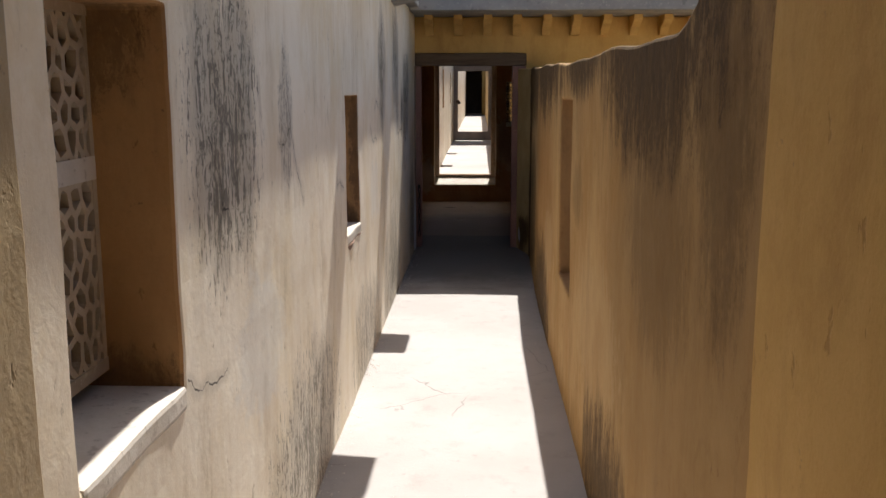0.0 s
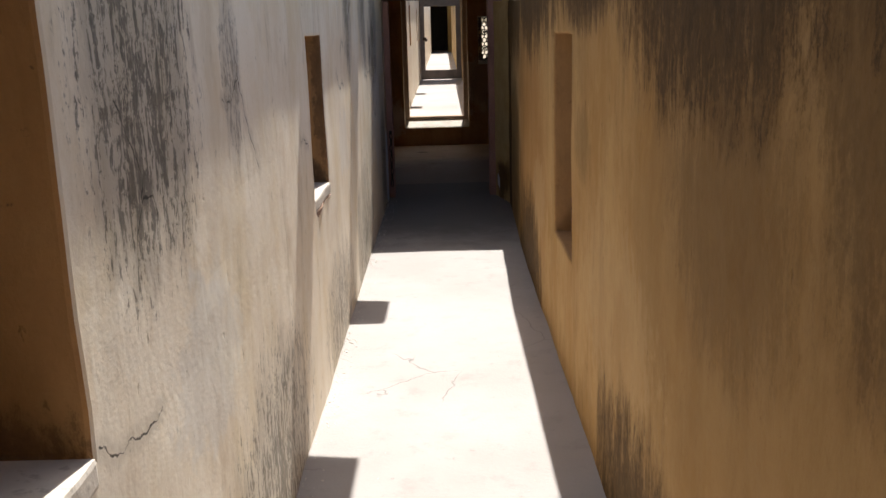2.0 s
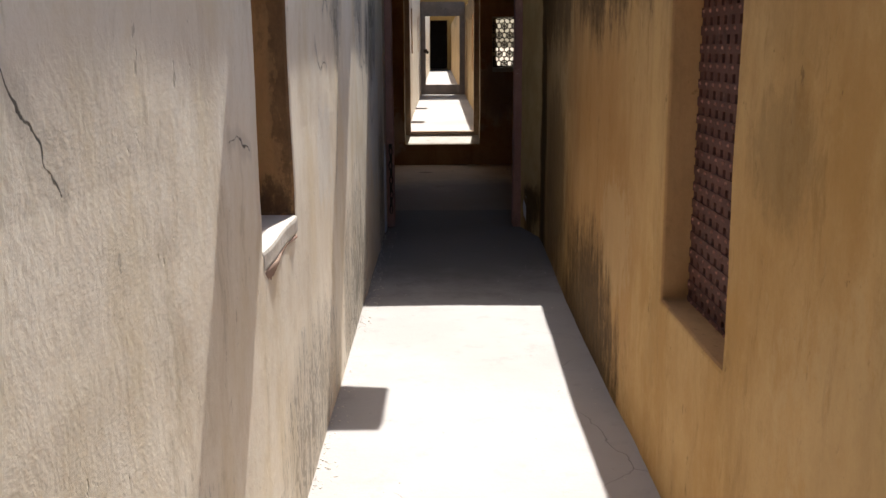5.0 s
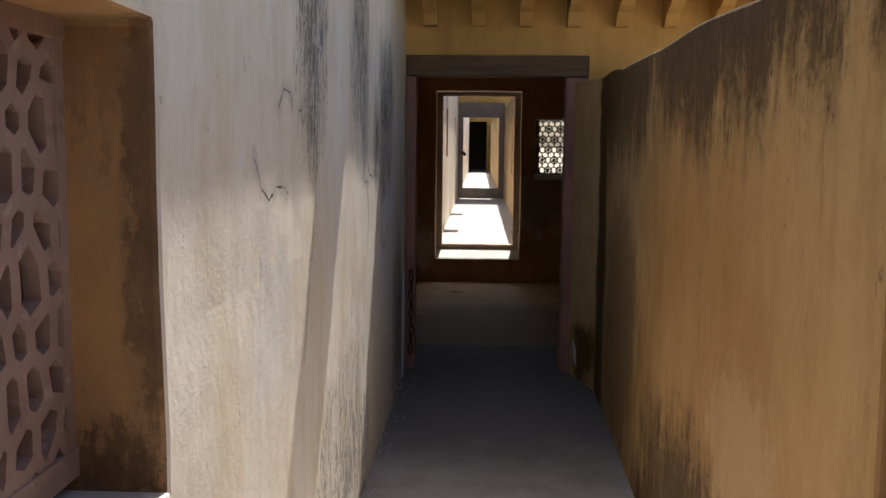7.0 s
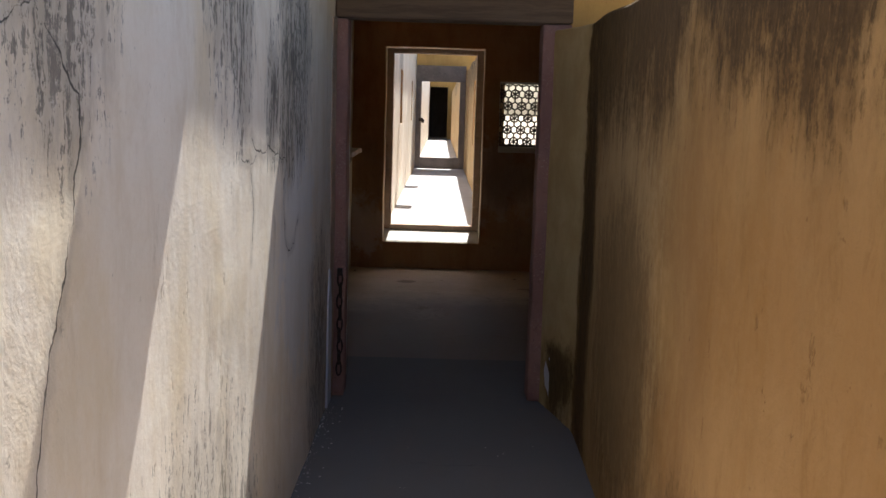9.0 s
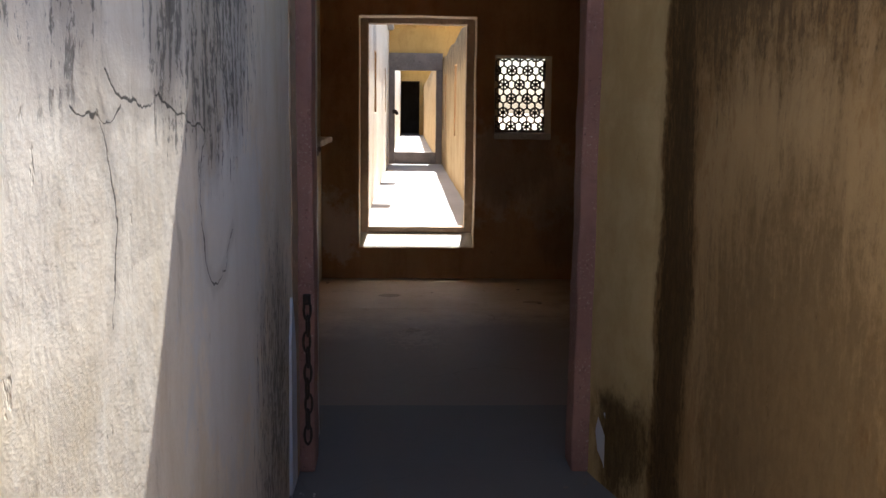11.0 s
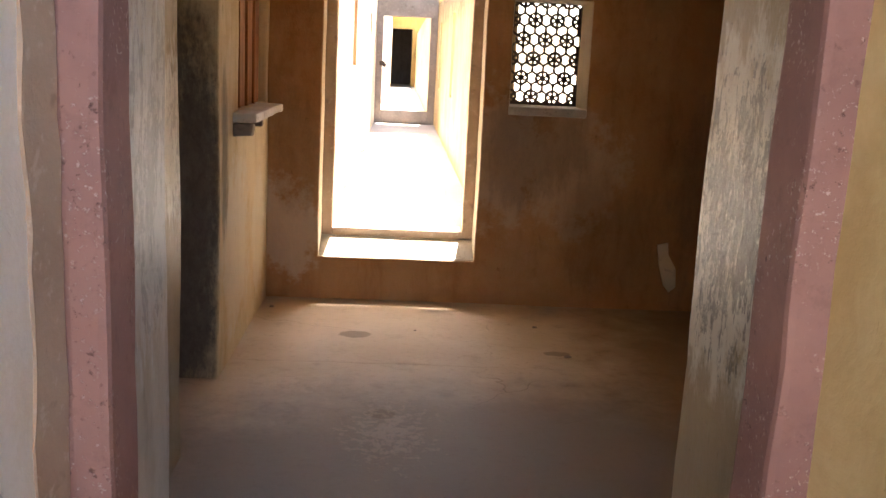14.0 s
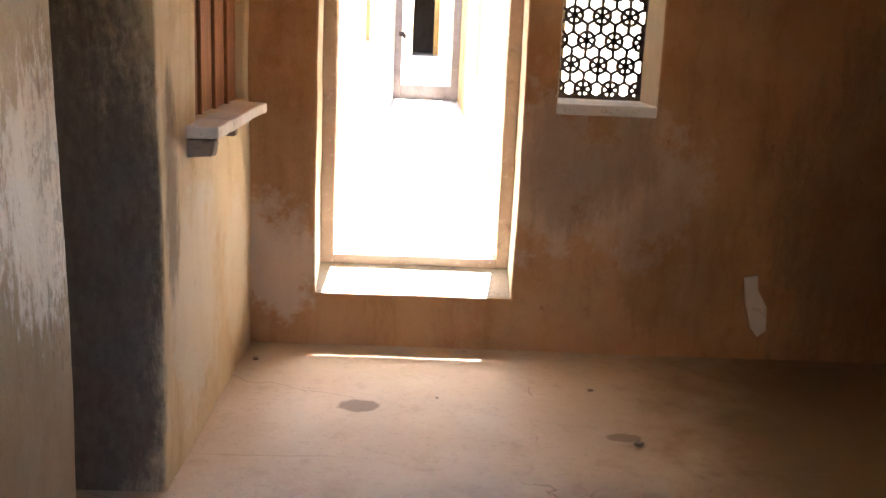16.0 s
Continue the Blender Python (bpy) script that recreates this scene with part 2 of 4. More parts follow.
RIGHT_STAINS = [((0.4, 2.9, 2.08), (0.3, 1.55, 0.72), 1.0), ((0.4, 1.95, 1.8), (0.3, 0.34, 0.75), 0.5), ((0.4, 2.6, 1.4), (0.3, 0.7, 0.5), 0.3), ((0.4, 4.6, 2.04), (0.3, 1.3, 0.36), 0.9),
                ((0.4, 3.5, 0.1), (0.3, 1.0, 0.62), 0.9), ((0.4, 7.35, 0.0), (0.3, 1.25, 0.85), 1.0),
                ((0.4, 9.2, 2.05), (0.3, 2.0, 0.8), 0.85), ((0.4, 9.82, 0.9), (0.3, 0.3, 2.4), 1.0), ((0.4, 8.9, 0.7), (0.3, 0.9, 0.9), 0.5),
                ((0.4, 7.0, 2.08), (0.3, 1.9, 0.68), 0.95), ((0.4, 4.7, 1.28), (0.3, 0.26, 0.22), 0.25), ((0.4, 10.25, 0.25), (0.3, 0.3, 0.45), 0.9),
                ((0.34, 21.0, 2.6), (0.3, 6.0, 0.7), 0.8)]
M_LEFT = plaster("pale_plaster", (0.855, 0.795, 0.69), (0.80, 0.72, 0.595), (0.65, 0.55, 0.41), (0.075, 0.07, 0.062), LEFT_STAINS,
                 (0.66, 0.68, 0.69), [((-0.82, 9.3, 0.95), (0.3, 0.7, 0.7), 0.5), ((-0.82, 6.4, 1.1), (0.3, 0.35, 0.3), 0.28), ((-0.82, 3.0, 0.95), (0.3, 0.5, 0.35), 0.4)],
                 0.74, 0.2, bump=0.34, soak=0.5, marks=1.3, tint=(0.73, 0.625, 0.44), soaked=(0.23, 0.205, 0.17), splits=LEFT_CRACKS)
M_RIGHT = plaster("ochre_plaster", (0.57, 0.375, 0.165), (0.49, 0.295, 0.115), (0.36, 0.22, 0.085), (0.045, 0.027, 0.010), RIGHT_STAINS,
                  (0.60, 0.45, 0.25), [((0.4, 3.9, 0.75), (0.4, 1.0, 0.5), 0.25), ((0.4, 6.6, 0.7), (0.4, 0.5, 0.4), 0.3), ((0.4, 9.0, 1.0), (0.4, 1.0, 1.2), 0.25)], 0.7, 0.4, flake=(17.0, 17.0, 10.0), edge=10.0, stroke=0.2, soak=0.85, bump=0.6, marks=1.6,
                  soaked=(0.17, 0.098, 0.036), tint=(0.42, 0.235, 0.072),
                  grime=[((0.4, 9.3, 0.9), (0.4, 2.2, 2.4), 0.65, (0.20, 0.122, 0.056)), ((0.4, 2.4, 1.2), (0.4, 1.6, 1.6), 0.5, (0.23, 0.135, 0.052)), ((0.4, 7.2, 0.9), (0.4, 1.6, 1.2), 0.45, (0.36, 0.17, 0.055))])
M_RIGHT_FAR = plaster("faded_ochre_plaster", (0.60, 0.45, 0.25), (0.52, 0.36, 0.18), (0.38, 0.24, 0.11), (0.05, 0.036, 0.022),
                      [((0.36, 20.5, 2.6), (0.4, 8.0, 0.8), 0.9), ((0.34, 36.0, 2.7), (0.4, 7.0, 0.75), 0.6)], None, (), 0.62, 0.3)
M_CREAM = plaster("cream_reveal_plaster", (0.74, 0.66, 0.54), (0.66, 0.56, 0.43), (0.52, 0.41, 0.28), (0.12, 0.09, 0.07), (), None, (), 0.62, 0.12)
M_FACADE = plaster("yellow_facade_plaster", (0.66, 0.43, 0.16), (0.58, 0.36, 0.12), (0.46, 0.27, 0.09), (0.12, 0.08, 0.05), (), None, (), 0.62, 0.12)
M_REVEAL = plaster("orange_reveal_plaster", (0.52, 0.31, 0.14), (0.44, 0.26, 0.12), (0.33, 0.19, 0.09), (0.06, 0.04, 0.03),
                   [((-1.0, 5.57, 1.02), (0.3, 0.1, 0.14), 0.8), ((-0.84, 5.57, 1.5), (0.06, 0.1, 0.6), 0.7), ((-1.0, 5.57, 1.8), (0.3, 0.1, 0.4), 0.4), ((-1.0, 2.17, 1.1), (0.3, 0.1, 0.12), 0.6), ((-1.0, 2.17, 2.0), (0.3, 0.1, 0.3), 0.6)],
                   None, (), 0.6, 0.15, marks=1.5, soak=0.35, stroke=0.4, tint=(0.40, 0.22, 0.10))
M_PLUM = plaster("plum_recess_plaster", (0.36, 0.235, 0.17), (0.30, 0.19, 0.14), (0.23, 0.14, 0.10), (0.06, 0.04, 0.03), (), None, (), 0.7, 0.2)
# the blob at x 2.1 puts the room's right-hand shade into the colour
M_ROOM = plaster("brown_room_plaster", (0.50, 0.30, 0.155), (0.42, 0.22, 0.098), (0.33, 0.155, 0.06), (0.085, 0.06, 0.04),
                 [((0.5, 14.85, 1.0), (0.5, 0.35, 0.5), 0.3), ((-0.95, 14.85, 0.9), (0.2, 0.3, 0.5), 0.25), ((2.1, 14.85, 0.7), (1.0, 0.4, 1.3), 0.4), ((0.95, 14.85, 0.5), (0.5, 0.4, 0.5), 0.2)],
                 (0.62, 0.52, 0.42), [((-1.0, 14.85, 0.42), (0.32, 0.4, 0.42), 0.6), ((0.3, 14.85, 0.9), (0.42, 0.3, 0.6), 0.4), ((-1.13, 13.7, 0.6), (0.3, 0.6, 0.7), 0.45), ((0.75, 14.85, 0.85), (0.5, 0.3, 0.55), 0.35)], 0.6, 0.2, stroke=0.0, soak=0.75)
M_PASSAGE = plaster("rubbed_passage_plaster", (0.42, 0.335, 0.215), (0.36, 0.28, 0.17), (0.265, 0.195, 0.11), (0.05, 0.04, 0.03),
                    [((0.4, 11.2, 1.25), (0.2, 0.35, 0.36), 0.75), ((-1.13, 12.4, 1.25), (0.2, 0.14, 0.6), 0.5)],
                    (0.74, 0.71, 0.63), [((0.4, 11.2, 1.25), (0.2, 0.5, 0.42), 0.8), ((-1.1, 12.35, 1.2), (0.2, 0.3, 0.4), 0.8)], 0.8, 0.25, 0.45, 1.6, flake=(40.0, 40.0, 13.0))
M_REVEALGREY = plaster("grey_reveal_plaster", (0.66, 0.62, 0.545), (0.59, 0.54, 0.455), (0.46, 0.41, 0.32), (0.07, 0.065, 0.06),
                       [((-0.78, 10.8, 1.3), (0.2, 0.3, 0.4), 0.45)], (0.66, 0.66, 0.64), [((-0.78, 10.8, 1.25), (0.2, 0.35, 0.45), 0.7)], 0.8, 0.25, 0.42, 1.6, tint=(0.46, 0.38, 0.26), flake=(30.0, 30.0, 9.0))
# the pale patch is flaking plus a glossy sheen put into the colour
M_PIER = plaster("rubbed_olive_plaster", (0.50, 0.41, 0.27), (0.44, 0.35, 0.22), (0.34, 0.26, 0.15), (0.05, 0.04, 0.03),
                 [((0.4, 11.1, 1.2), (0.2, 0.6, 0.42), 0.9)], (0.82, 0.79, 0.70), [((0.4, 11.15, 1.2), (0.2, 0.7, 0.55), 0.85)], 0.6, 0.25, 0.36, 1.6, soak=0.1, stroke=0.8, flake=(9.0, 9.0, 5.0))
# first blob darkens the opening's end face: shade put into the colour
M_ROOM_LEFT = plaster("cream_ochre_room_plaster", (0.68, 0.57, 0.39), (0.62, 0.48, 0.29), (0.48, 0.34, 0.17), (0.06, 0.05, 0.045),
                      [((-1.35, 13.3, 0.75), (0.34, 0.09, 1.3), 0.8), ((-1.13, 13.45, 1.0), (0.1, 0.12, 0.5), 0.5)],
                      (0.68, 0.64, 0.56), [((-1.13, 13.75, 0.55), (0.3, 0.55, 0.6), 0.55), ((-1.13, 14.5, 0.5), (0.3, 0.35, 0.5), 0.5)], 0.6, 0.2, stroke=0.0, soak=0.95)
# near-black plaster: the darkness behind openings is put into its colour
M_DARK = plaster("shade_dark_plaster", (0.16, 0.12, 0.09), (0.12, 0.09, 0.065), (0.09, 0.065, 0.045), (0.03, 0.025, 0.02))


def floor_material(name, light, mid, dark, spots=(), rough=0.8, painted_shade=(), scuffs=()):
    k = Nodes(name)
    big, mid_n, fine = k.noise(0.9, 5.0, 0.6), k.noise(6.0, 6.0, 0.7), k.noise(55.0, 4.0, 0.6)
    col = k.mix(k.step(big, 0.35, 0.66), light, mid)
    col = k.mix(k.mul(k.step(mid_n, 0.52, 0.72), 0.4), col, dark)
    col = k.mix(k.mul(k.step(k.noise(24.0, 2.0, 0.6), 0.7, 0.76), 0.5), col, dark)
    # each zone puts shade into the floor's colour, with an uneven rim
    for centre, radii, tint in painted_shade:
        shade_amount = k.add(k.mul(k.blob(centre, radii), 1.6), k.mul(k.math("SUBTRACT", k.noise(3.0, 6.0, 0.7), 0.5), 0.7))
        col = k.mix(k.mul(k.mul(k.step(shade_amount, 0.0, 0.75), k.step(k.blob(centre, radii), 0.0, 0.2)), 0.9), col, tint)
    line = k.cracks(0.9, 0.004, 0.52, (1, 1, 1))
    col = k.mix(k.mul(line, 0.55), col, tuple(c * 0.45 for c in dark))
    dents = line
    for centre, radii, strength in spots:
        m = k.add(k.blob(centre, radii), k.mul(k.math("SUBTRACT", k.noise(9.0, 5.0, 0.7), 0.5), 0.8))
        m = k.mul(k.step(m, 0.25, 0.4), strength)
        col = k.mix(m, col, tuple(c * 0.5 for c in dark))
        dents = k.add(dents, k.mul(m, 0.5))
    for centre, radii, strength in scuffs:
        m = k.add(k.mul(k.blob(centre, radii), 0.5), k.mul(k.math("SUBTRACT", k.noise(26.0, 6.0, 0.8), 0.5), 2.4))
        chips = k.mul(k.mul(k.step(m, 0.3, 0.42), k.step(k.blob(centre, radii), 0.0, 0.15)), strength)
        col = k.mix(k.mul(chips, 0.6), col, tuple(min(0.8, c * 1.25) for c in light))
        col = k.mix(k.mul(k.mul(k.step(m, 0.16, 0.26), k.math("SUBTRACT", 1.0, k.step(m, 0.26, 0.34))), 0.5 * strength), col, tuple(c * 0.5 for c in dark))
        dents = k.add(dents, k.mul(chips, -0.6))
    relief = k.math("SUBTRACT", k.add(k.mul(mid_n, 0.6), k.mul(fine, 0.35)), k.mul(dents, 0.7))
    return k.finish(col, k.add(rough - 0.15, k.mul(big, 0.3)), relief, 0.45, 0.01)


# darker before the doorway: the building's shade put into the floor colour
M_FLOOR = floor_material("lime_floor", (0.425, 0.405, 0.395), (0.38, 0.358, 0.345), (0.285, 0.268, 0.255), painted_shade=[((-0.2, 10.6, 0), (1.8, 2.9, 1.0), (0.17, 0.16, 0.152))])
# two zones darken the near floor and the right: painted shade
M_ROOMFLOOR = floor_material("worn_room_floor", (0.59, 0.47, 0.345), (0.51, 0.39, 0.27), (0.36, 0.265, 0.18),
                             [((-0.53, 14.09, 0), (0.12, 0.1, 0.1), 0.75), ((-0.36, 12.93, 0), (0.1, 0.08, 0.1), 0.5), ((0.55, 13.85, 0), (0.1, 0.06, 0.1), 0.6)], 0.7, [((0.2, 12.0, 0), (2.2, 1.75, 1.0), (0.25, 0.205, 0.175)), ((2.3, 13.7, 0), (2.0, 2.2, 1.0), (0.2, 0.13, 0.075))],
                             [((-0.33, 12.75, 0), (0.32, 0.6, 1.0), 0.3), ((-0.8, 13.3, 0), (0.4, 0.25, 1.0), 0.25)])


def stone_material(name, light, dark, fleck, rough=0.8, scale=30.0):
    k = Nodes(name)
    big, fine = k.noise(4.0, 5.0, 0.6), k.noise(scale, 5.0, 0.65)
    col = k.mix(k.step(big, 0.35, 0.65), light, dark)
    col = k.mix(k.mul(k.step(fine, 0.57, 0.66), 0.7), col, fleck)
    col = k.mix(k.mul(k.step(k.noise(11.0, 4.0), 0.62, 0.7), 0.5), col, tuple(c * 0.55 for c in dark))
    return k.finish(col, rough, k.add(k.mul(fine, 0.5), big), 0.6, 0.008)


def pitted_stone(name, light, dark, grain):
    """Red sandstone: pale grains standing in it, small dark pits, blotches."""
    k = Nodes(name)
    big, blot = k.noise(3.0, 5.0, 0.6), k.noise(9.0, 6.0, 0.7, k.vec("MULTIPLY", k.pos, (1.0, 1.0, 0.5)))
    where = k.step(blot, 0.44, 0.6)
    grains = k.mul(k.step(k.noise(95.0, 3.0, 0.7), 0.58, 0.66), where)
    pits = k.mul(k.step(k.noise(60.0, 4.0, 0.7, k.vec("ADD", k.pos, (3.1, 1.7, 5.2))), 0.6, 0.68), k.step(blot, 0.4, 0.62))
    col = k.mix(k.step(big, 0.35, 0.65), light, dark)
    col = k.mix(k.mul(k.step(k.noise(22.0, 5.0, 0.7), 0.5, 0.7), 0.4), col, tuple(c * 0.7 for c in dark))
    col = k.mix(k.mul(grains, 0.75), col, grain)
    col = k.mix(k.mul(pits, 0.7), col, tuple(c * 0.3 for c in dark))
    relief = k.math("SUBTRACT", k.add(k.mul(grains, 0.5), k.mul(big, 0.6)), pits)
    return k.finish(col, 0.78, relief, 0.7, 0.006)


M_PINK = pitted_stone("pitted_red_sandstone", (0.37, 0.205, 0.17), (0.28, 0.15, 0.13), (0.62, 0.48, 0.42))
M_GREY = stone_material("grey_slab_stone", (0.33, 0.33, 0.33), (0.25, 0.25, 0.26), (0.42, 0.41, 0.39))
M_JALI = stone_material("sandy_lattice_stone", (0.50, 0.42, 0.32), (0.41, 0.34, 0.25), (0.55, 0.48, 0.38))
M_JALI_PLUM = stone_material("plum_lattice_stone", (0.42, 0.29, 0.24), (0.34, 0.225, 0.19), (0.48, 0.36, 0.31))
M_JALI_DARK = stone_material("dark_lattice_stone", (0.17, 0.13, 0.10), (0.12, 0.09, 0.07), (0.22, 0.17, 0.13))
M_JALI_RED = stone_material("red_lattice_stone", (0.115, 0.048, 0.037), (0.085, 0.036, 0.028), (0.17, 0.085, 0.065))
M_STUD = stone_material("rubbed_red_stone", (0.36, 0.18, 0.14), (0.28, 0.13, 0.1), (0.42, 0.25, 0.2))
M_BARE = stone_material("bared_brown_masonry", (0.36, 0.25, 0.19), (0.27, 0.18, 0.14), (0.5, 0.4, 0.32))
M_SILL = stone_material("white_sill", (0.66, 0.62, 0.56), (0.57, 0.53, 0.47), (0.4, 0.36, 0.31))
M_FRAME = stone_material("tan_frame_stone", (0.46, 0.34, 0.24), (0.38, 0.27, 0.19), (0.55, 0.43, 0.33))
M_FRAMEGREY = stone_material("brown_frame_stone", (0.27, 0.22, 0.19), (0.21, 0.17, 0.145), (0.33, 0.28, 0.24))
M_PATCH = stone_material("white_lime_patch", (0.66, 0.68, 0.74), (0.6, 0.62, 0.68), (0.5, 0.5, 0.52))
M_ROOMPATCH = stone_material("beige_repair_patch", (0.80, 0.70, 0.58), (0.72, 0.62, 0.5), (0.6, 0.5, 0.4))
M_EARTH = stone_material("dry_earth", (0.36, 0.30, 0.22), (0.28, 0.23, 0.16), (0.42, 0.36, 0.28), 0.95, 8.0)


def wood_material(name, light, dark):
    k = Nodes(name)
    grain = k.noise(1.0, 5.0, 0.65, k.vec("MULTIPLY", k.wobble(3.0, 0.05), (40.0, 40.0, 2.5)))
    col = k.mix(k.step(grain, 0.35, 0.68), light, dark)
    return k.finish(col, 0.7, grain, 0.4, 0.004)


def beam_material(name, light, dark):
    k = Nodes(name)
    grain = k.noise(1.0, 5.0, 0.65, k.vec("MULTIPLY", k.wobble(3.0, 0.05), (2.5, 40.0, 40.0)))
    col = k.mix(k.step(grain, 0.35, 0.68), light, dark)
    return k.finish(col, 0.75, grain, 0.4, 0.004)


M_SHUTTER = wood_material("red_brown_shutter_wood", (0.33, 0.15, 0.07), (0.22, 0.095, 0.045))
M_LINTEL = beam_material("weathered_lintel_wood", (0.165, 0.11, 0.07), (0.105, 0.068, 0.045))
M_IRON = stone_material("rusty_iron", (0.06, 0.04, 0.03), (0.04, 0.028, 0.022), (0.13, 0.06, 0.035), 0.6, 60.0)


# ---- mesh helpers ----
def link(name, bm, material, parent=None):
    me = bpy.data.meshes.new(name)
    bm.to_mesh(me)
    bm.free()
    for m in material if isinstance(material, (list, tuple)) else [material]:
        me.materials.append(m)
    ob = new(name, me)
    if parent is not None:
        ob.parent = parent
    return ob


def part(name, bm, material, parent, label=""):
    ob = link(name, bm, material, parent)
    return tagged(ob, label) if label else ob


def structure(ob, label, category):
    return tagged(ob, label, category, kind="structure")


def roughen(bm, amp, scale=2.2, fine=0.35):
    """Hand-made unevenness, the same at the same place."""
    for v in bm.verts:
        p = v.co * scale
        d = noise.noise_vector(p) + fine * noise.noise_vector(v.co * 11.0)
        v.co += d * amp


def slab(x0, x1, y0, y1, z0, z1, bevel=0.01, cuts=0, amp=0.0):
    """A block with worn edges."""
    bm = bmesh.new()
    bmesh.ops.create_cube(bm, size=1.0)
    for v in bm.verts:
        v.co = Vector(((x0 + x1) / 2 + v.co.x * (x1 - x0), (y0 + y1) / 2 + v.co.y * (y1 - y0), (z0 + z1) / 2 + v.co.z * (z1 - z0)))
    if cuts:
        longest = max(x1 - x0, y1 - y0, z1 - z0)
        edges = [e for e in bm.edges if e.calc_length() > longest * 0.6]
        bmesh.ops.subdivide_edges(bm, edges=edges, cuts=cuts, use_grid_fill=True)
    if bevel:
        sharp = [e for e in bm.edges if len(e.link_faces) == 2 and e.calc_face_angle(0) > 0.7]
        bmesh.ops.bevel(bm, geom=sharp, offset=bevel, segments=2, affect="EDGES", profile=0.6)
    if amp:
        roughen(bm, amp, 5.0)
    return bm


def grid_lines(lo, hi, marks, cell):
    stops = sorted({round(v, 4) for v in (lo, hi, *[m for m in marks if lo < m < hi])})
    lines = [stops[0]]
    for a, b in zip(stops, stops[1:]):
        n = max(1, round((b - a) / cell))
        lines += [a + (b - a) * i / n for i in range(1, n + 1)]
    return lines


def wall_mesh(axis, front, back, u0, u1, z0, z1, holes=(), cell=0.09, amp=0.006, top=None, reveal=True):
    """A wall along u with openings (ua, ub, za, zb) right through it; axis 'x' or 'y' is the way it faces.
    Faces inside openings take material slot 1."""
    us = grid_lines(u0, u1, [h[0] for h in holes] + [h[1] for h in holes], cell)
    zs = grid_lines(z0, z1, [h[2] for h in holes] + [h[3] for h in holes], cell)
    nu, nz = len(us) - 1, len(zs) - 1

    def solid(i, j):
        if not (0 <= i < nu and 0 <= j < nz):
            return None
        u, z = (us[i] + us[i + 1]) / 2, (zs[j] + zs[j + 1]) / 2
        return not any(a < u < b and c < z < d for a, b, c, d in holes)

    bm = bmesh.new()
    made = {}

    def vert(i, j, side):
        key = (i, j, side)
        if key not in made:
            d = (front, (front + back) / 2, back)[side]
            z = zs[j]
            if top is not None and j == nz:
                z = top(us[i])
            made[key] = bm.verts.new((d, us[i], z) if axis == "x" else (us[i], d, z))
        return made[key]

    def face(keys, slot):
        bm.faces.new([vert(*q) for q in keys]).material_index = slot

    for i in range(nu):
        for j in range(nz):
            if not solid(i, j):
                continue
            face([(i, j, 0), (i + 1, j, 0), (i + 1, j + 1, 0), (i, j + 1, 0)], 0)
            face([(i, j, 2), (i, j + 1, 2), (i + 1, j + 1, 2), (i + 1, j, 2)], 0)
            for di, dj, p, q in ((-1, 0, (i, j), (i, j + 1)), (1, 0, (i + 1, j), (i + 1, j + 1)), (0, -1, (i, j), (i + 1, j)), (0, 1, (i, j + 1), (i + 1, j + 1))):
                other = solid(i + di, j + dj)
                if other:
                    continue
                slot = 1 if other is False and reveal else 0
                face([(*p, 0), (*q, 0), (*q, 1), (*p, 1)], slot)
                face([(*p, 1), (*q, 1), (*q, 2), (*p, 2)], slot)
    bmesh.ops.recalc_face_normals(bm, faces=bm.faces)
    if amp:
        roughen(bm, amp)
    return bm


def wall(name, label, materials, *args, worn=0.012, **kw):
    ob = link(name, wall_mesh(*args, **kw), materials)
    mod = ob.modifiers.new("worn_edges", "BEVEL")
    mod.width, mod.segments, mod.limit_method, mod.angle_limit = worn, 2, "ANGLE", radians(50)
    return structure(ob, label, "wall")


def sheet(x0, x1, y0, y1, z, depth=0.12, cell=0.12, amp=0.004):
    """A floor: a block whose top is slightly uneven."""
    xs, ys = grid_lines(x0, x1, (), cell), grid_lines(y0, y1, (), cell)
    bm = bmesh.new()
    top = [[bm.verts.new((x, y, z + amp * noise.noise(Vector((x * 1.7, y * 1.7, 5.0))))) for y in ys] for x in xs]
    for i in range(len(xs) - 1):
        for j in range(len(ys) - 1):
            bm.faces.new((top[i][j], top[i + 1][j], top[i + 1][j + 1], top[i][j + 1]))
    rim = [e for e in bm.edges if e.is_boundary]
    low = bmesh.ops.extrude_edge_only(bm, edges=rim)["geom"]
    for v in low:
        if isinstance(v, bmesh.types.BMVert):
            v.co.z = z - depth
    bmesh.ops.recalc_face_normals(bm, faces=bm.faces)
    return bm


# ---- ground ----
bm = bmesh.new()
R = 1500.0
grow = [-R, -300, -80, -20, 0, 20, 45, 80, 300, R]
vs = [[bm.verts.new((x, y, -0.5)) for y in grow] for x in grow]
for i in range(len(grow) - 1):
    for j in range(len(grow) - 1):
        bm.faces.new((vs[i][j], vs[i + 1][j], vs[i + 1][j + 1], vs[i][j + 1]))
structure(link("ground", bm, M_EARTH), "dry bare earth around the fort walls", "ground")

# ---- the first open passage ----
XL, XR = -0.82, 0.40
DOOR1, DOOR1_BACK = 10.5, 11.34
STEP_Z, STEP_Y = 0.27, 1.55
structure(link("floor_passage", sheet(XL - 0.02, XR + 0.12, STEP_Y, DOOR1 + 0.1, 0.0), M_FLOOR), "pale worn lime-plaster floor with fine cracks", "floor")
structure(link("floor_entry", sheet(XL - 0.02, XR + 0.02, -4.0, STEP_Y, STEP_Z, 0.5), M_FLOOR), "raised pale plaster floor of the gateway", "floor")
LWIN = [(1.57, 2.17, 1.085, 2.0), (5.01, 5.57, 1.0, 1.765)]
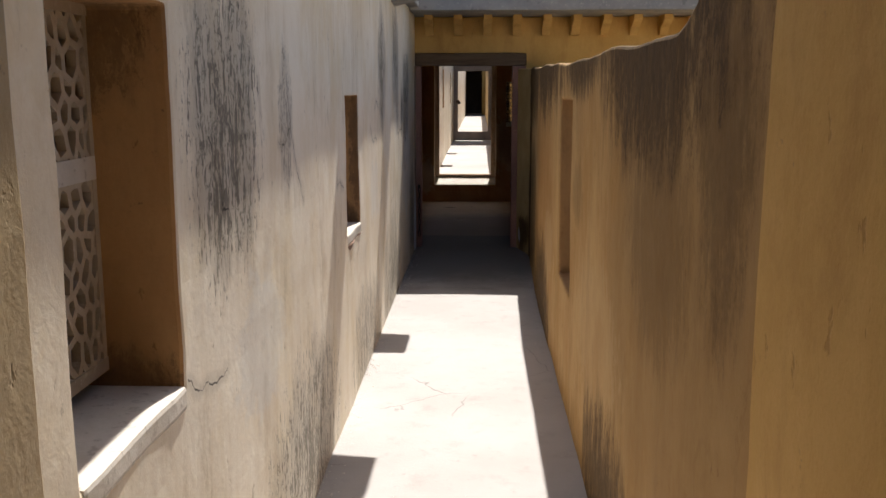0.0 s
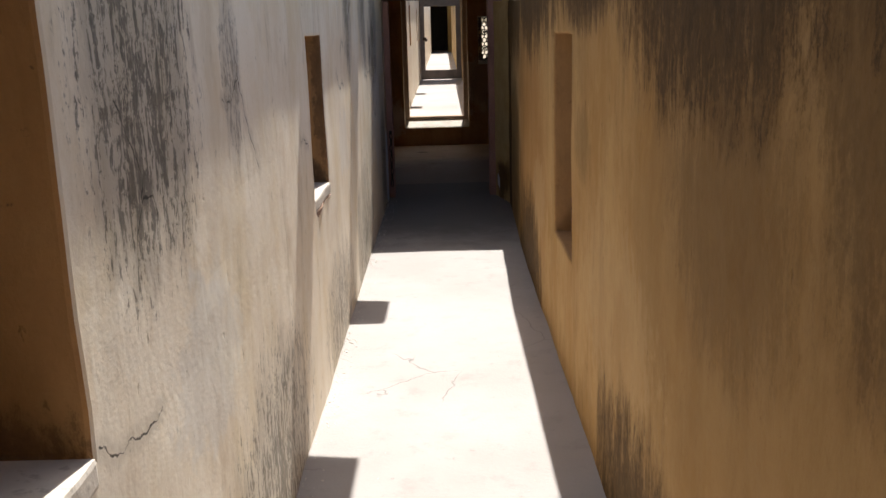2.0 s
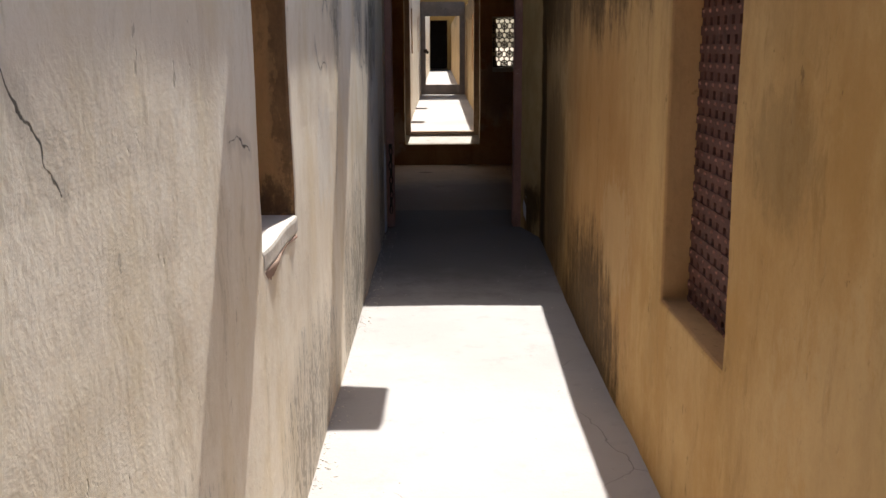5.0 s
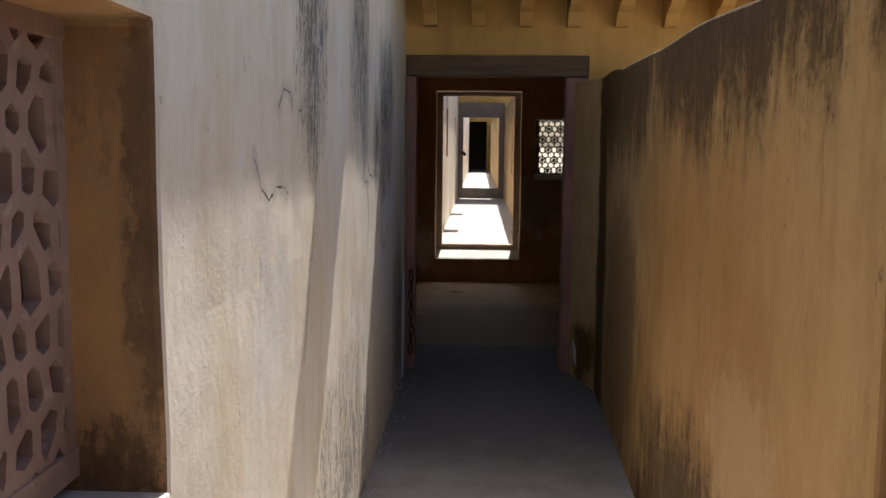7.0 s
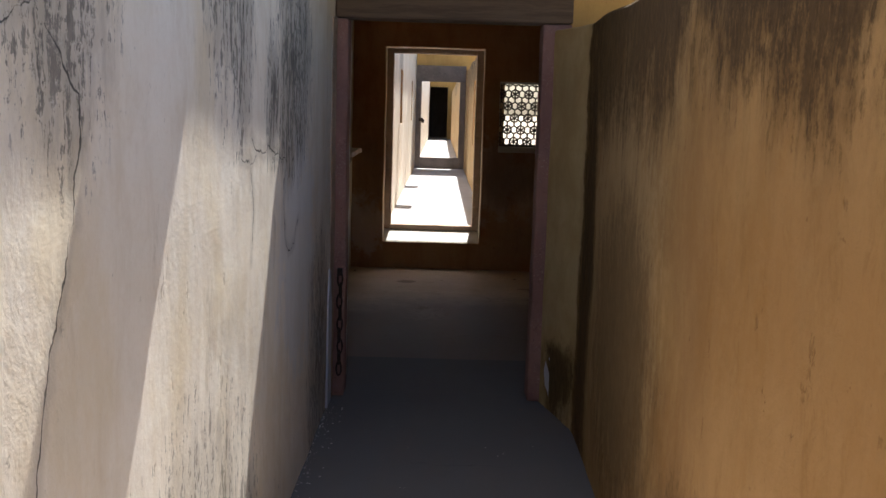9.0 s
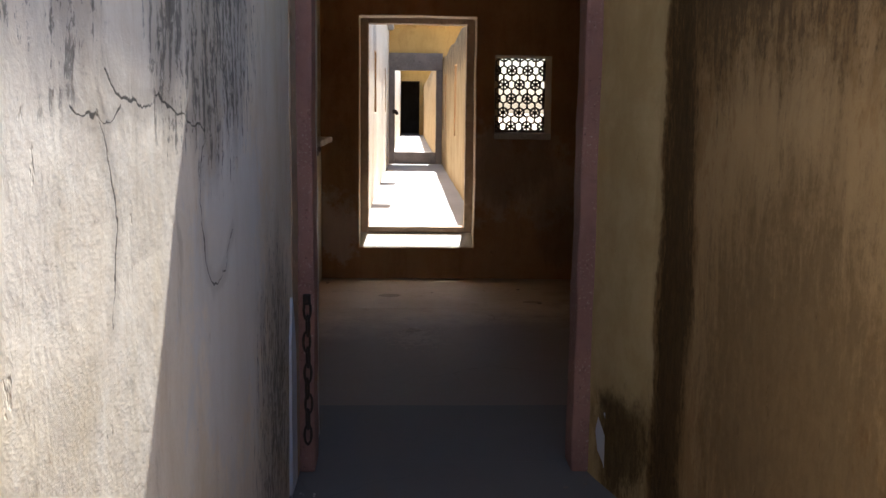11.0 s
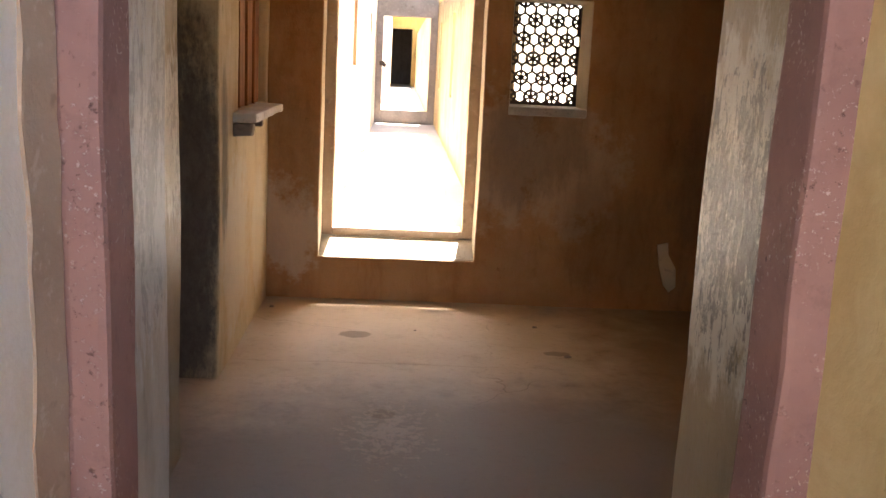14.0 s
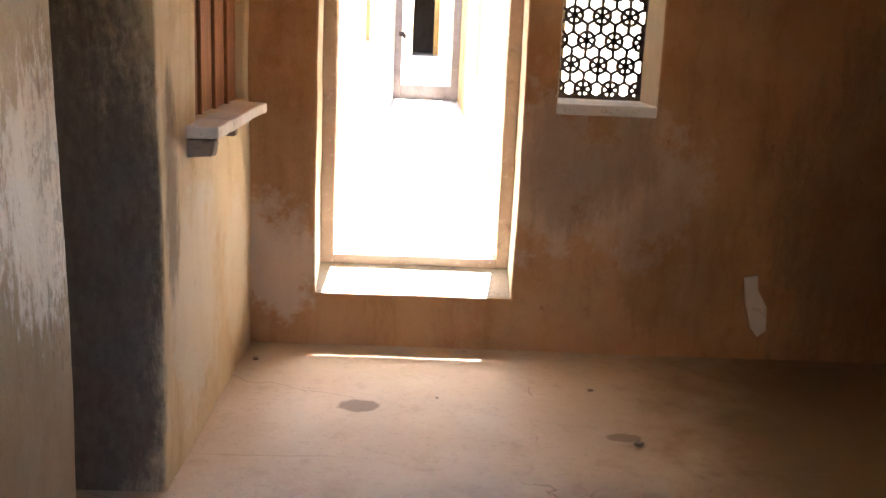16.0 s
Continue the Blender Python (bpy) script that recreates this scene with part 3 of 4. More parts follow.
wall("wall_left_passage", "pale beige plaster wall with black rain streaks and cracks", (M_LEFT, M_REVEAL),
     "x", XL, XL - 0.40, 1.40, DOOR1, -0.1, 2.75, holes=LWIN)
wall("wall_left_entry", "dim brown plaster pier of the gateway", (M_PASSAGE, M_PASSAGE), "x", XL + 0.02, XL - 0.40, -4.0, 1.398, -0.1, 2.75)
RWIN = [(5.03, 5.75, 0.665, 1.74)]


def coping(y):
    return 1.95 + 0.012 * max(0.0, y - 5.5) + 0.006 * math.sin(y * 2.1) + 0.005 * math.sin(y * 5.3 + 1) + 0.8 * max(0.0, 1.0 - max(0.0, y - 1.6) / 0.9) ** 2


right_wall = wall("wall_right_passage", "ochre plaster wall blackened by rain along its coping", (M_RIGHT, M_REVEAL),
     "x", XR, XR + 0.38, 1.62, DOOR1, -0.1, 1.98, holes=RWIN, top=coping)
for v in right_wall.data.vertices:
    if v.co.y > 7.5:
        v.co.x += 0.02 * (v.co.y - 7.5) if v.co.y < 10.02 else 0.05 - 0.255 * (v.co.y - 10.02)
wall("wall_right_entry", "plain yellow plaster pier of the gateway", (M_FACADE, M_REVEAL), "x", XR - 0.012, XR + 0.38, -4.0, 1.62, -0.1, 2.75)
wall("wall_entry_back", "plain plaster wall closing the gateway", (M_ROOM, M_ROOM), "y", -4.0, -4.3, -1.5, 1.2, -0.1, 2.75)
structure(link("roof_entry", slab(-1.6, 1.2, -4.3, 1.55, 2.752, 2.95, 0.02), M_GREY), "grey stone roof slab over the gateway", "roof")
# added unseen wall and roof that keep the space behind the left wall dark
wall("wall_left_closing", "added dark wall closing the unseen space behind the lattice windows", (M_DARK, M_DARK), "x", -3.4, -3.6, -4.0, 30.0, -0.5, 2.75, cell=0.5)
structure(link("roof_left_blocker", slab(-3.6, -1.1, -4.3, 9.5, 2.752, 2.95, 0.02), M_GREY), "added unseen roof slab keeping light from behind the lattice windows", "roof")
structure(link("cornice", slab(XL - 0.02, XL + 0.108, 1.15, 9.57, 2.6, 2.748, 0.012, 20, 0.003), M_GREY), "thin grey stone cornice along the wall top", "cornice")


def bracket(y, z):
    """A stone corbel that juts from the wall top."""
    bm = slab(XL - 0.06, XL + 0.467, y - 0.205, y + 0.205, z - 0.02, z + 0.12, 0.012)
    for v in bm.verts:
        if v.co.x < XL + 0.2 and v.co.z < z + 0.02:
            v.co.z -= 0.12
    ob = link("stone_bracket", bm, M_GREY)
    return tagged(ob, "grey stone bracket jutting from the top of the pale wall", "bracket", "brackets along the wall top")


for y in (5.65, 7.965):
    bracket(y, 2.62)
for y in (19.2, 22.5):
    bracket(y, 3.0)


# ---- lattice screens ----
def bar(bm, a, b, width, depth, axis):
    """A bar between two points (u, z) of a screen, square in section."""
    d = Vector((b[0] - a[0], b[1] - a[1]))
    if d.length < 1e-5:
        return
    n = Vector((-d.y, d.x)).normalized() * width / 2
    e = d.normalized() * width * 0.28
    a, b = Vector(a) - e, Vector(b) + e
    ring = [a + n, a - n, b - n, b + n]
    lay = []
    for s in (-depth / 2, depth / 2):
        lay.append([bm.verts.new((s, p.x, p.y) if axis == "x" else (p.x, s, p.y)) for p in ring])
    f, k = lay
    bm.faces.new(f)
    bm.faces.new(k[::-1])
    for i in range(4):
        bm.faces.new((f[i], k[i], k[(i + 1) % 4], f[(i + 1) % 4]))


def clip(a, b, box):
    """The piece of a segment inside a box, or None."""
    t0, t1 = 0.0, 1.0
    for i in (0, 1):
        d = b[i] - a[i]
        lo, hi = box[2 * i], box[2 * i + 1]
        if abs(d) < 1e-9:
            if a[i] < lo or a[i] > hi:
                return None
            continue
        p, q = sorted(((lo - a[i]) / d, (hi - a[i]) / d))
        t0, t1 = max(t0, p), min(t1, q)
    if t0 >= t1:
        return None
    return ((a[0] + (b[0] - a[0]) * t0, a[1] + (b[1] - a[1]) * t0), (a[0] + (b[0] - a[0]) * t1, a[1] + (b[1] - a[1]) * t1))


def honeycomb(box, pitch, tall=1.0):
    """Edges and centres of a honeycomb over the box; every centre says if it holds a rosette."""
    u0, u1, z0, z1 = box
    r = pitch / math.sqrt(3)
    edges, centres, seen = [], [], set()
    for j in range(-2, int((z1 - z0) / (1.5 * r * tall)) + 3):
        for i in range(-2, int((u1 - u0) / pitch) + 3):
            cu, cz = u0 + (i + 0.5 * (j % 2)) * pitch, z0 + j * 1.5 * r * tall
            q = i - (j - (j % 2)) // 2
            centres.append((cu, cz, (q - j) % 3 == 0))
            pts = [(cu + r * math.sin(radians(60 * k)), cz + r * tall * math.cos(radians(60 * k))) for k in range(6)]
            for k in range(6):
                a, b = pts[k], pts[(k + 1) % 6]
                key = (round(a[0] + b[0], 3), round(a[1] + b[1], 3))
                if key not in seen:
                    seen.add(key)
                    edges.append((a, b))
    return edges, centres, r


def rosette_screen(name, box, at, axis, pitch, width, depth, material, label):
    """A pierced stone screen: wheels in a triangular net, whose spokes run on and meet in threes."""
    u0, u1, z0, z1 = box
    reach, ring_r, row = pitch / math.sqrt(3), 0.30 * pitch, pitch * math.sqrt(3) / 2
    ob = new(name)
    whole = None

    def piece(bm, a, b, w, d):
        s = clip(a, b, box)
        if s:
            bar(bm, *s, w, d, axis)

    def hub(bm, cu, cz):
        for k in range(3):
            s, c = math.sin(radians(60 * k)) * 0.075 * pitch, math.cos(radians(60 * k)) * 0.075 * pitch
            piece(bm, (cu - s, cz - c), (cu + s, cz + c), 0.11 * pitch, depth * 0.95)

    def cut_ring(bm, cu, cz):
        ring = [(cu + ring_r * math.sin(radians(30 * k)), cz + ring_r * math.cos(radians(30 * k))) for k in range(12)]
        for k in range(12):
            piece(bm, ring[k], ring[(k + 1) % 12], width, depth)

    def full_ring(bm, n=18):
        loops = []
        for k in range(n):
            s, c = math.sin(2 * math.pi * k / n), math.cos(2 * math.pi * k / n)
            corners = [(r, d) for r, d in ((ring_r - width / 2, -depth / 2), (ring_r + width / 2, -depth / 2), (ring_r + width / 2, depth / 2), (ring_r - width / 2, depth / 2))]
            loops.append([bm.verts.new((d, r * s, r * c) if axis == "x" else (r * s, d, r * c)) for r, d in corners])
        for k in range(n):
            for q in range(4):
                bm.faces.new((loops[k][q], loops[k][(q + 1) % 4], loops[(k + 1) % n][(q + 1) % 4], loops[(k + 1) % n][q]))
        bmesh.ops.recalc_face_normals(bm, faces=bm.faces)

    net = bmesh.new()
    for j in range(-1, int((z1 - z0) / row) + 2):
        for i in range(-1, int((u1 - u0) / pitch) + 2):
            cu, cz = u0 + (i + 0.28 + 0.5 * (j % 2)) * pitch, z0 + (j + 0.35) * row
            for k in range(6):
                s, c = math.sin(radians(60 * k)), math.cos(radians(60 * k))
                piece(net, (cu, cz), (cu + reach * s, cz + reach * c), width * 0.9, depth * 0.9)
            inside = u0 < cu - ring_r and cu + ring_r < u1 and z0 < cz - ring_r and cz + ring_r < z1
            hub(net, cu, cz)
            if not inside:
                cut_ring(net, cu, cz)
                continue
            if whole is None:
                bm = bmesh.new()
                full_ring(bm)
                whole = bpy.data.meshes.new("rosette")
                bm.to_mesh(whole)
                bm.free()
                whole.materials.append(material)
            w = new("rosette", whole)
            w.parent = ob
            w.location = (0, cu, cz) if axis == "x" else (cu, 0, cz)
    part("net", net, material, ob)
    bm = bmesh.new()
    for a, b in (((u0, z0), (u1, z0)), ((u0, z1), (u1, z1)), ((u0, z0), (u0, z1)), ((u1, z0), (u1, z1))):
        bar(bm, a, b, width * 1.4, depth * 1.1, axis)
    part("rim", bm, material, ob)
    ob.location = (at, 0, 0) if axis == "x" else (0, at, 0)
    return tagged(ob, label, "window screen")


def scale_screen(name, box, at, axis, pitch, tall, width, depth, material, label, band=None, uneven=0.03):
    """A heavier pierced screen of stretched cells; band: (z, height) of a plain strip."""
    bm = bmesh.new()
    edges, centres, r = honeycomb(box, pitch, tall)

    def shifted(p):
        d = noise.noise_vector(Vector((p[0] * 17.0, p[1] * 13.0, 2.0)))
        return (p[0] + uneven * d.x, p[1] + uneven * 1.4 * d.y)

    for a, b in edges:
        s = clip(shifted(a), shifted(b), box)
        if s:
            bar(bm, *s, width, depth, axis)
    u0, u1, z0, z1 = box
    roughen(bm, 0.004, 9.0)
    ob = new(name)
    part("lattice", bm, material, ob)
    for a, b in (((u0, z0), (u1, z0)), ((u0, z1), (u1, z1)), ((u0, z0), (u0, z1)), ((u1, z0), (u1, z1))):
        bm = bmesh.new()
        bar(bm, a, b, width * 1.8, depth * (1.15 if a[0] == b[0] else 1.4), axis)
        part("rim_bar", bm, material, ob)
    if band:
        b2 = bmesh.new()
        bar(b2, (u0, band[0]), (u1, band[0]), band[1], depth * 1.2, axis)
        part("plain_band", b2, M_SILL, ob, "whitish repaired plaster band")
    ob.location = (at, 0, 0) if axis == "x" else (0, at, 0)
    return tagged(ob, label, "window screen")


scale_screen("stone_lattice", (1.575, 2.165, 1.145, 1.99), XL - 0.2, "x", 0.056, 1.25, 0.018, 0.022, M_JALI,
             "pierced sandy stone lattice in a deep window recess", (1.625, 0.055))
# added dark panel that makes the lattice holes read as unlit
wall("dark_lattice_backing", "added dark panel behind the stone lattice, so its holes look unlit", (M_DARK, M_DARK), "x", XL - 0.25, XL - 0.36, LWIN[0][0] - 0.004, LWIN[0][1] + 0.004, LWIN[0][2], LWIN[0][3] + 0.004, cell=0.2, worn=0.004)
for a, b, c, d in LWIN:
    sill = slab(XL - 0.33, XL + 0.006, a - 0.004, b + 0.004, c - 0.055, c + 0.004, 0.012, 6, 0.004)
    structure(link("window_sill", sill, M_SILL), "whitewashed worn window sill with chipped edge", "window sill")
scale_screen("stone_lattice", (5.015, 5.565, 1.05, 1.755), XL - 0.165, "x", 0.072, 1.25, 0.027, 0.028, M_JALI_PLUM,
             "pierced plum-brown stone lattice in a deep window recess")
wall("wall_recess_back", "plum-brown plaster at the back of the deep recess", (M_PLUM, M_PLUM), "x", XL - 0.21, XL - 0.32, LWIN[1][0] - 0.004, LWIN[1][1] + 0.004, LWIN[1][2], LWIN[1][3] + 0.004, cell=0.12, worn=0.004)
bm = slab(XL - 0.05, XL + 0.007, 4.995, 5.54, 0.855, 0.95, 0.008, 14, 0.012)
for v in bm.verts:
    if v.co.z < 0.9:
        v.co.z += 0.09 * max(0.0, (v.co.y - 5.05) / 0.5)
        v.co.x -= 0.012
structure(link("broken_sill_edge", bm, M_BARE), "broken red-brown masonry bared under the sill", "window sill")


def studded_screen(name, box, at, material, label):
    """A red stone screen: an upright and level grid with small openings and studs at the crossings."""
    u0, u1, z0, z1 = box
    ob = new(name)
    bm = bmesh.new()
    nu, nz = 10, 19
    du, dz = (u1 - u0) / nu, (z1 - z0) / nz
    for j in range(nz + 1):
        z = z0 + dz * j
        bar(bm, (u0, z), (u1, z), 0.03, 0.036, "x")
        if j == nz:
            break
        for i in range(nu + 1):
            u = u0 + du * (i + 0.5 * (j % 2))
            if u <= u1:
                bar(bm, (u, z), (u, z + dz), 0.047, 0.028, "x")
    part("lattice", bm, material, ob)
    bm = bmesh.new()
    bmesh.ops.create_uvsphere(bm, u_segments=6, v_segments=4, radius=0.006)
    stud_mesh = bpy.data.meshes.new("stud")
    bm.to_mesh(stud_mesh)
    bm.free()
    stud_mesh.materials.append(M_STUD)
    for j in range(nz):
        for i in range(nu):
            u = u0 + du * (i + 0.5 * (j % 2))
            if u < u0 + 0.02:
                continue
            stud = new("stud", stud_mesh)
            stud.parent = ob
            stud.location = (-0.018, u, z0 + dz * j + 0.004)
    ob.location = (at, 0, 0)
    return tagged(ob, label, "window screen")


for a, b, c, d in RWIN:
    studded_screen("red_lattice", (a - 0.01, b + 0.01, c, d), XR + 0.115, M_JALI_RED, "dark red pierced stone lattice in an ochre wall recess")

# ---- first doorway and its covered room ----
D1_HOLE = (XL, XR, -0.2, 2.18)
wall("wall_room_front", "yellow plaster front of the covered room", (M_FACADE, M_PASSAGE), "y", DOOR1, DOOR1 + 0.16, -1.75, 3.6, -0.1, 2.57, holes=[D1_HOLE])
wall("wall_pier_right", "rubbed plaster pier beside the doorway", (M_PIER, M_PIER), "y", DOOR1 + 0.162, DOOR1_BACK, XR, 3.6, -0.1, 2.5)


def eave(name, y0, y1, x0, x1, z, corbel_y, n, label):
    """A stone eave slab that rests on a row of small corbels."""
    ob = new(name)
    part("slab", slab(x0, x1, y0, y1, z, z + 0.13, 0.012, 12, 0.004), M_GREY, ob)
    me = None
    for i in range(n):
        x = x0 + (x1 - x0) * (i + 0.5) / n
        if me is None:
            bm = bmesh.new()
            w, out, h = 0.045, corbel_y[1] - corbel_y[0], 0.2
            prof = [(0, 0), (0, -h), (out * 0.25, -h), (out * 0.45, -h * 0.6), (out * 0.8, -h * 0.45), (out, -0.05), (out, 0)]
            rings = [[bm.verts.new((s * w, p, q)) for p, q in prof] for s in (-1, 1)]
            bm.faces.new(rings[0])
            bm.faces.new(rings[1][::-1])
            for k in range(len(prof)):
                m = (k + 1) % len(prof)
                bm.faces.new((rings[0][k], rings[1][k], rings[1][m], rings[0][m]))
            bmesh.ops.recalc_face_normals(bm, faces=bm.faces)
            me = bpy.data.meshes.new("corbel")
            bm.to_mesh(me)
            bm.free()
            me.materials.append(M_FACADE)
        c = new("corbel", me)
        c.parent = ob
        c.location = (x, corbel_y[0], z)
    return tagged(ob, label, "eave")


eave("eave", 9.58, DOOR1 + 0.05, XL + 0.01, 3.65, 2.57, (DOOR1, DOOR1 - 0.34), 14, "grey stone eave slab on yellow corbels above the doorway")
structure(link("roof_room", slab(-2.3, 3.65, DOOR1 + 0.052, 16.2, 2.575, 2.75, 0.02), M_GREY), "grey stone roof slab of the covered room", "roof")
structure(link("ceiling", slab(-2.25, 3.6, DOOR1 + 0.15, 14.86, 2.5, 2.573, 0.0), M_ROOM), "dim plaster ceiling of the covered room", "ceiling")


def door_frame(name, x0, x1, xa, xb, z0, z1, ztop, y0, y1, material, lintel_material, label):
    """Two stone jambs and a beam: outer x0..x1, opening xa..xb."""
    ob = new(name)
    part("jamb", slab(x0, xa, y0, y1, z0, z1, 0.014, 24, 0.006), material, ob)
    part("jamb", slab(xb, x1, y0, y1, z0, z1, 0.014, 24, 0.006), material, ob)
    part("lintel", slab(x0, x1, y0 - 0.015, y1 + 0.02, z1 + 0.002, ztop, 0.012, 8, 0.004), lintel_material, ob, "weathered wooden lintel beam")
    return tagged(ob, label, "door frame")


first_frame = door_frame("door_frame", XL + 0.004, XR + 0.02, -0.748, 0.267, 0.0, 2.04, 2.178, 10.485, 10.64, M_PINK, M_LINTEL, "pitted red sandstone door jambs under a wooden lintel")


skin = slab(XL - 0.01, XL + 0.014, 10.36, 10.484, 0.0, 2.035, 0.006, 40, 0.0)
for v in skin.verts:
    ragged = 0.5 + 0.5 * noise.noise(Vector((0.0, 3.0, v.co.z * 6.0)))
    if v.co.y < 10.4:
        v.co.y += 0.05 * ragged
        v.co.x = min(v.co.x, XL + 0.005)
    v.co.x += 0.004 * noise.noise(v.co * 30.0)
part("plaster_skin", skin, M_FRAME, first_frame, "crumbling pale plaster skin on the jamb")


def chain(x, y, z, links):
    """A hanging iron chain from a staple."""
    ob = new("iron_chain")
    pitch = 0.062
    for i in range(links):
        bm = bmesh.new()
        n, m = 14, 6
        rings = []
        for a in range(n):
            t = 2 * math.pi * a / n
            c = Vector((0.014 * math.cos(t), 0, 0.04 * math.sin(t)))
            out = Vector((math.cos(t), 0, math.sin(t)))
            rings.append([bm.verts.new(c + 0.0055 * (out * math.cos(2 * math.pi * b / m) + Vector((0, 1, 0)) * math.sin(2 * math.pi * b / m))) for b in range(m)])
        for a in range(n):
            for b in range(m):
                bm.faces.new((rings[a][b], rings[(a + 1) % n][b], rings[(a + 1) % n][(b + 1) % m], rings[a][(b + 1) % m]))
        lk = part("chain_link", bm, M_IRON, ob)
        lk.matrix_local = pose(0.003 * math.sin(i * 2.3), 0, -pitch * i, 0, 0, 25 + 90 * (i % 2))
    part("staple", slab(-0.016, 0.012, -0.012, 0.02, 0.02, 0.06, 0.006), M_IRON, ob)
    ob.location = (x, y, z)
    return tagged(ob, "rusty iron chain hanging on the door jamb", "chain")


chain(-0.772, 10.468, 0.66, 9)


def lime_patch(x, y, z0, h, w, way):
    """A thin pointed slab of bare white lime at the foot of a jamb."""
    bm = bmesh.new()
    prof = [(-w / 2, 0), (w / 2, 0), (w / 2, h * 0.7), (w * 0.15, h * 0.93), (-w * 0.1, h), (-w * 0.4, h * 0.8)]
    a = [bm.verts.new((0, u, v)) for u, v in prof]
    b = [bm.verts.new((way * 0.014, u * 0.92, v * 0.99)) for u, v in prof]
    bm.faces.new(a)
    bm.faces.new(b[::-1])
    for i in range(len(prof)):
        bm.faces.new((a[i], b[i], b[(i + 1) % len(prof)], a[(i + 1) % len(prof)]))
    bmesh.ops.recalc_face_normals(bm, faces=bm.faces)
    ob = link("lime_patch", bm, M_PATCH)
    ob.location = (x, y, z0)
    return tagged(ob, "bare white lime patch standing against the jamb foot", "patch")


lime_patch(XL - 0.004, 10.35, 0.0, 0.74, 0.17, 1)
lime_patch(XR - 0.03, 10.40, 0.0, 0.53, 0.11, -1).rotation_euler.z = radians(13)

RX0, RX1, RY = -1.13, 3.3, 14.85
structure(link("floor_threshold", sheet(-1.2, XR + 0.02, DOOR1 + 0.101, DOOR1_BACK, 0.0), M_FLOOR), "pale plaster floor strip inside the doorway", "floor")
near_bm = sheet(-2.2, RX1 + 0.05, DOOR1_BACK + 0.001, 13.60, -0.009)
far_bm = sheet(-2.2, RX1 + 0.05, 13.6005, RY + 0.1, -0.0085)
for strip, lo, hi in ((near_bm, 13.55, 13.61), (far_bm, 13.60, 13.65)):
    for v in strip.verts:
        if lo < v.co.y < hi:
            v.co.y += 0.03 * noise.noise(Vector((v.co.x * 2.3, 0, 1))) + 0.012 * noise.noise(Vector((v.co.x * 9.0, 0, 4)))
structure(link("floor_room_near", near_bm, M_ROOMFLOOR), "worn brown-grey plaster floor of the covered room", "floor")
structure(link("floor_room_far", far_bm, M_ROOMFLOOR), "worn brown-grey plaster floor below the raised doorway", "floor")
NICHE = (12.45, 13.3, -0.2, 2.1)
LSHUT = (13.8, 14.76, 1.2, 2.1)
LNICHE = (11.16, 11.88, 1.17, 2.1)
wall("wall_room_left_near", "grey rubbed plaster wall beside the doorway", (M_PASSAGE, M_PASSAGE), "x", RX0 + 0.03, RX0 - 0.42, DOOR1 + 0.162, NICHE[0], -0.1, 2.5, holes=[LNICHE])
wall("wall_niche_back", "dim brown plaster at the back of the wall niche", (M_ROOM, M_ROOM), "x", RX0 - 0.2, RX0 - 0.4, LNICHE[0] - 0.05, LNICHE[1] + 0.05, LNICHE[2] - 0.1, LNICHE[3] + 0.1, cell=0.2)
wall("wall_pier_left", "grey rubbed plaster reveal beside the doorway", (M_REVEALGREY, M_REVEALGREY), "x", -0.772, RX0 + 0.028, DOOR1 + 0.162, 10.95, -0.1, 2.5)
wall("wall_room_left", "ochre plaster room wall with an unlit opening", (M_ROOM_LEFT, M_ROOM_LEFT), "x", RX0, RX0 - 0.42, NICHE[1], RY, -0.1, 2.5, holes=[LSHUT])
wall("wall_niche_head", "dim plaster above the unlit opening", (M_ROOM, M_ROOM), "x", RX0 - 0.002, RX0 - 0.42, NICHE[0], NICHE[1], NICHE[3], 2.5)
# dark colour stands in for the shade inside the left opening
wall("wall_room_recess", "back wall of the unlit opening, coloured dark for shade", (M_DARK, M_DARK), "x", -2.1, -2.3, DOOR1 + 0.162, RY, -0.1, 2.5)
wall("wall_room_right", "dim brown plaster room wall", (M_ROOM, M_ROOM), "x", RX1, RX1 + 0.3, DOOR1_BACK, RY, -0.1, 2.5)
D2_HOLE = (-0.81, 0.165, 0.262, 2.195)
J_HOLE = (0.33, 0.80, 1.235, 1.885)
wall("wall_room_far", "stained brown plaster wall, shade painted at right, with a raised doorway and a small window", (M_ROOM, M_CREAM), "y", RY, RY + 0.40, -1.75, 3.6, -0.1, 2.57, holes=[D2_HOLE, J_HOLE])
rosette_screen("rosette_lattice", (0.325, 0.805, 1.25, 1.89), RY + 0.36, "y", 0.14, 0.0155, 0.03, M_JALI_DARK,
               "dark pierced stone screen of hexagons and wheel rosettes")
structure(link("window_sill", slab(0.325, 0.805, RY - 0.014, RY + 0.38, 1.19, 1.243, 0.008, 6, 0.003), M_SILL), "whitewashed sill of the small screened window", "window sill")

# raised doorway: sloping sill, inner stone frame
bm = slab(D2_HOLE[0] - 0.002, D2_HOLE[1] + 0.002, RY + 0.012, RY + 0.23, 0.2, 0.264, 0.006)
for v in bm.verts:
    if v.co.z > 0.24:
        v.co.z += 0.095 * (v.co.y - RY) / 0.2
structure(link("door_sill", bm, M_SILL), "pale sloping plaster sill of the raised doorway", "door sill")
fr = new("inner_door_frame")
part("jamb", slab(-0.813, -0.742, RY + 0.21, RY + 0.34, 0.2, 2.2, 0.008, 16, 0.003), M_FRAME, fr)
part("jamb", slab(0.097, 0.168, RY + 0.21, RY + 0.34, 0.2, 2.2, 0.008, 16, 0.003), M_FRAME, fr)
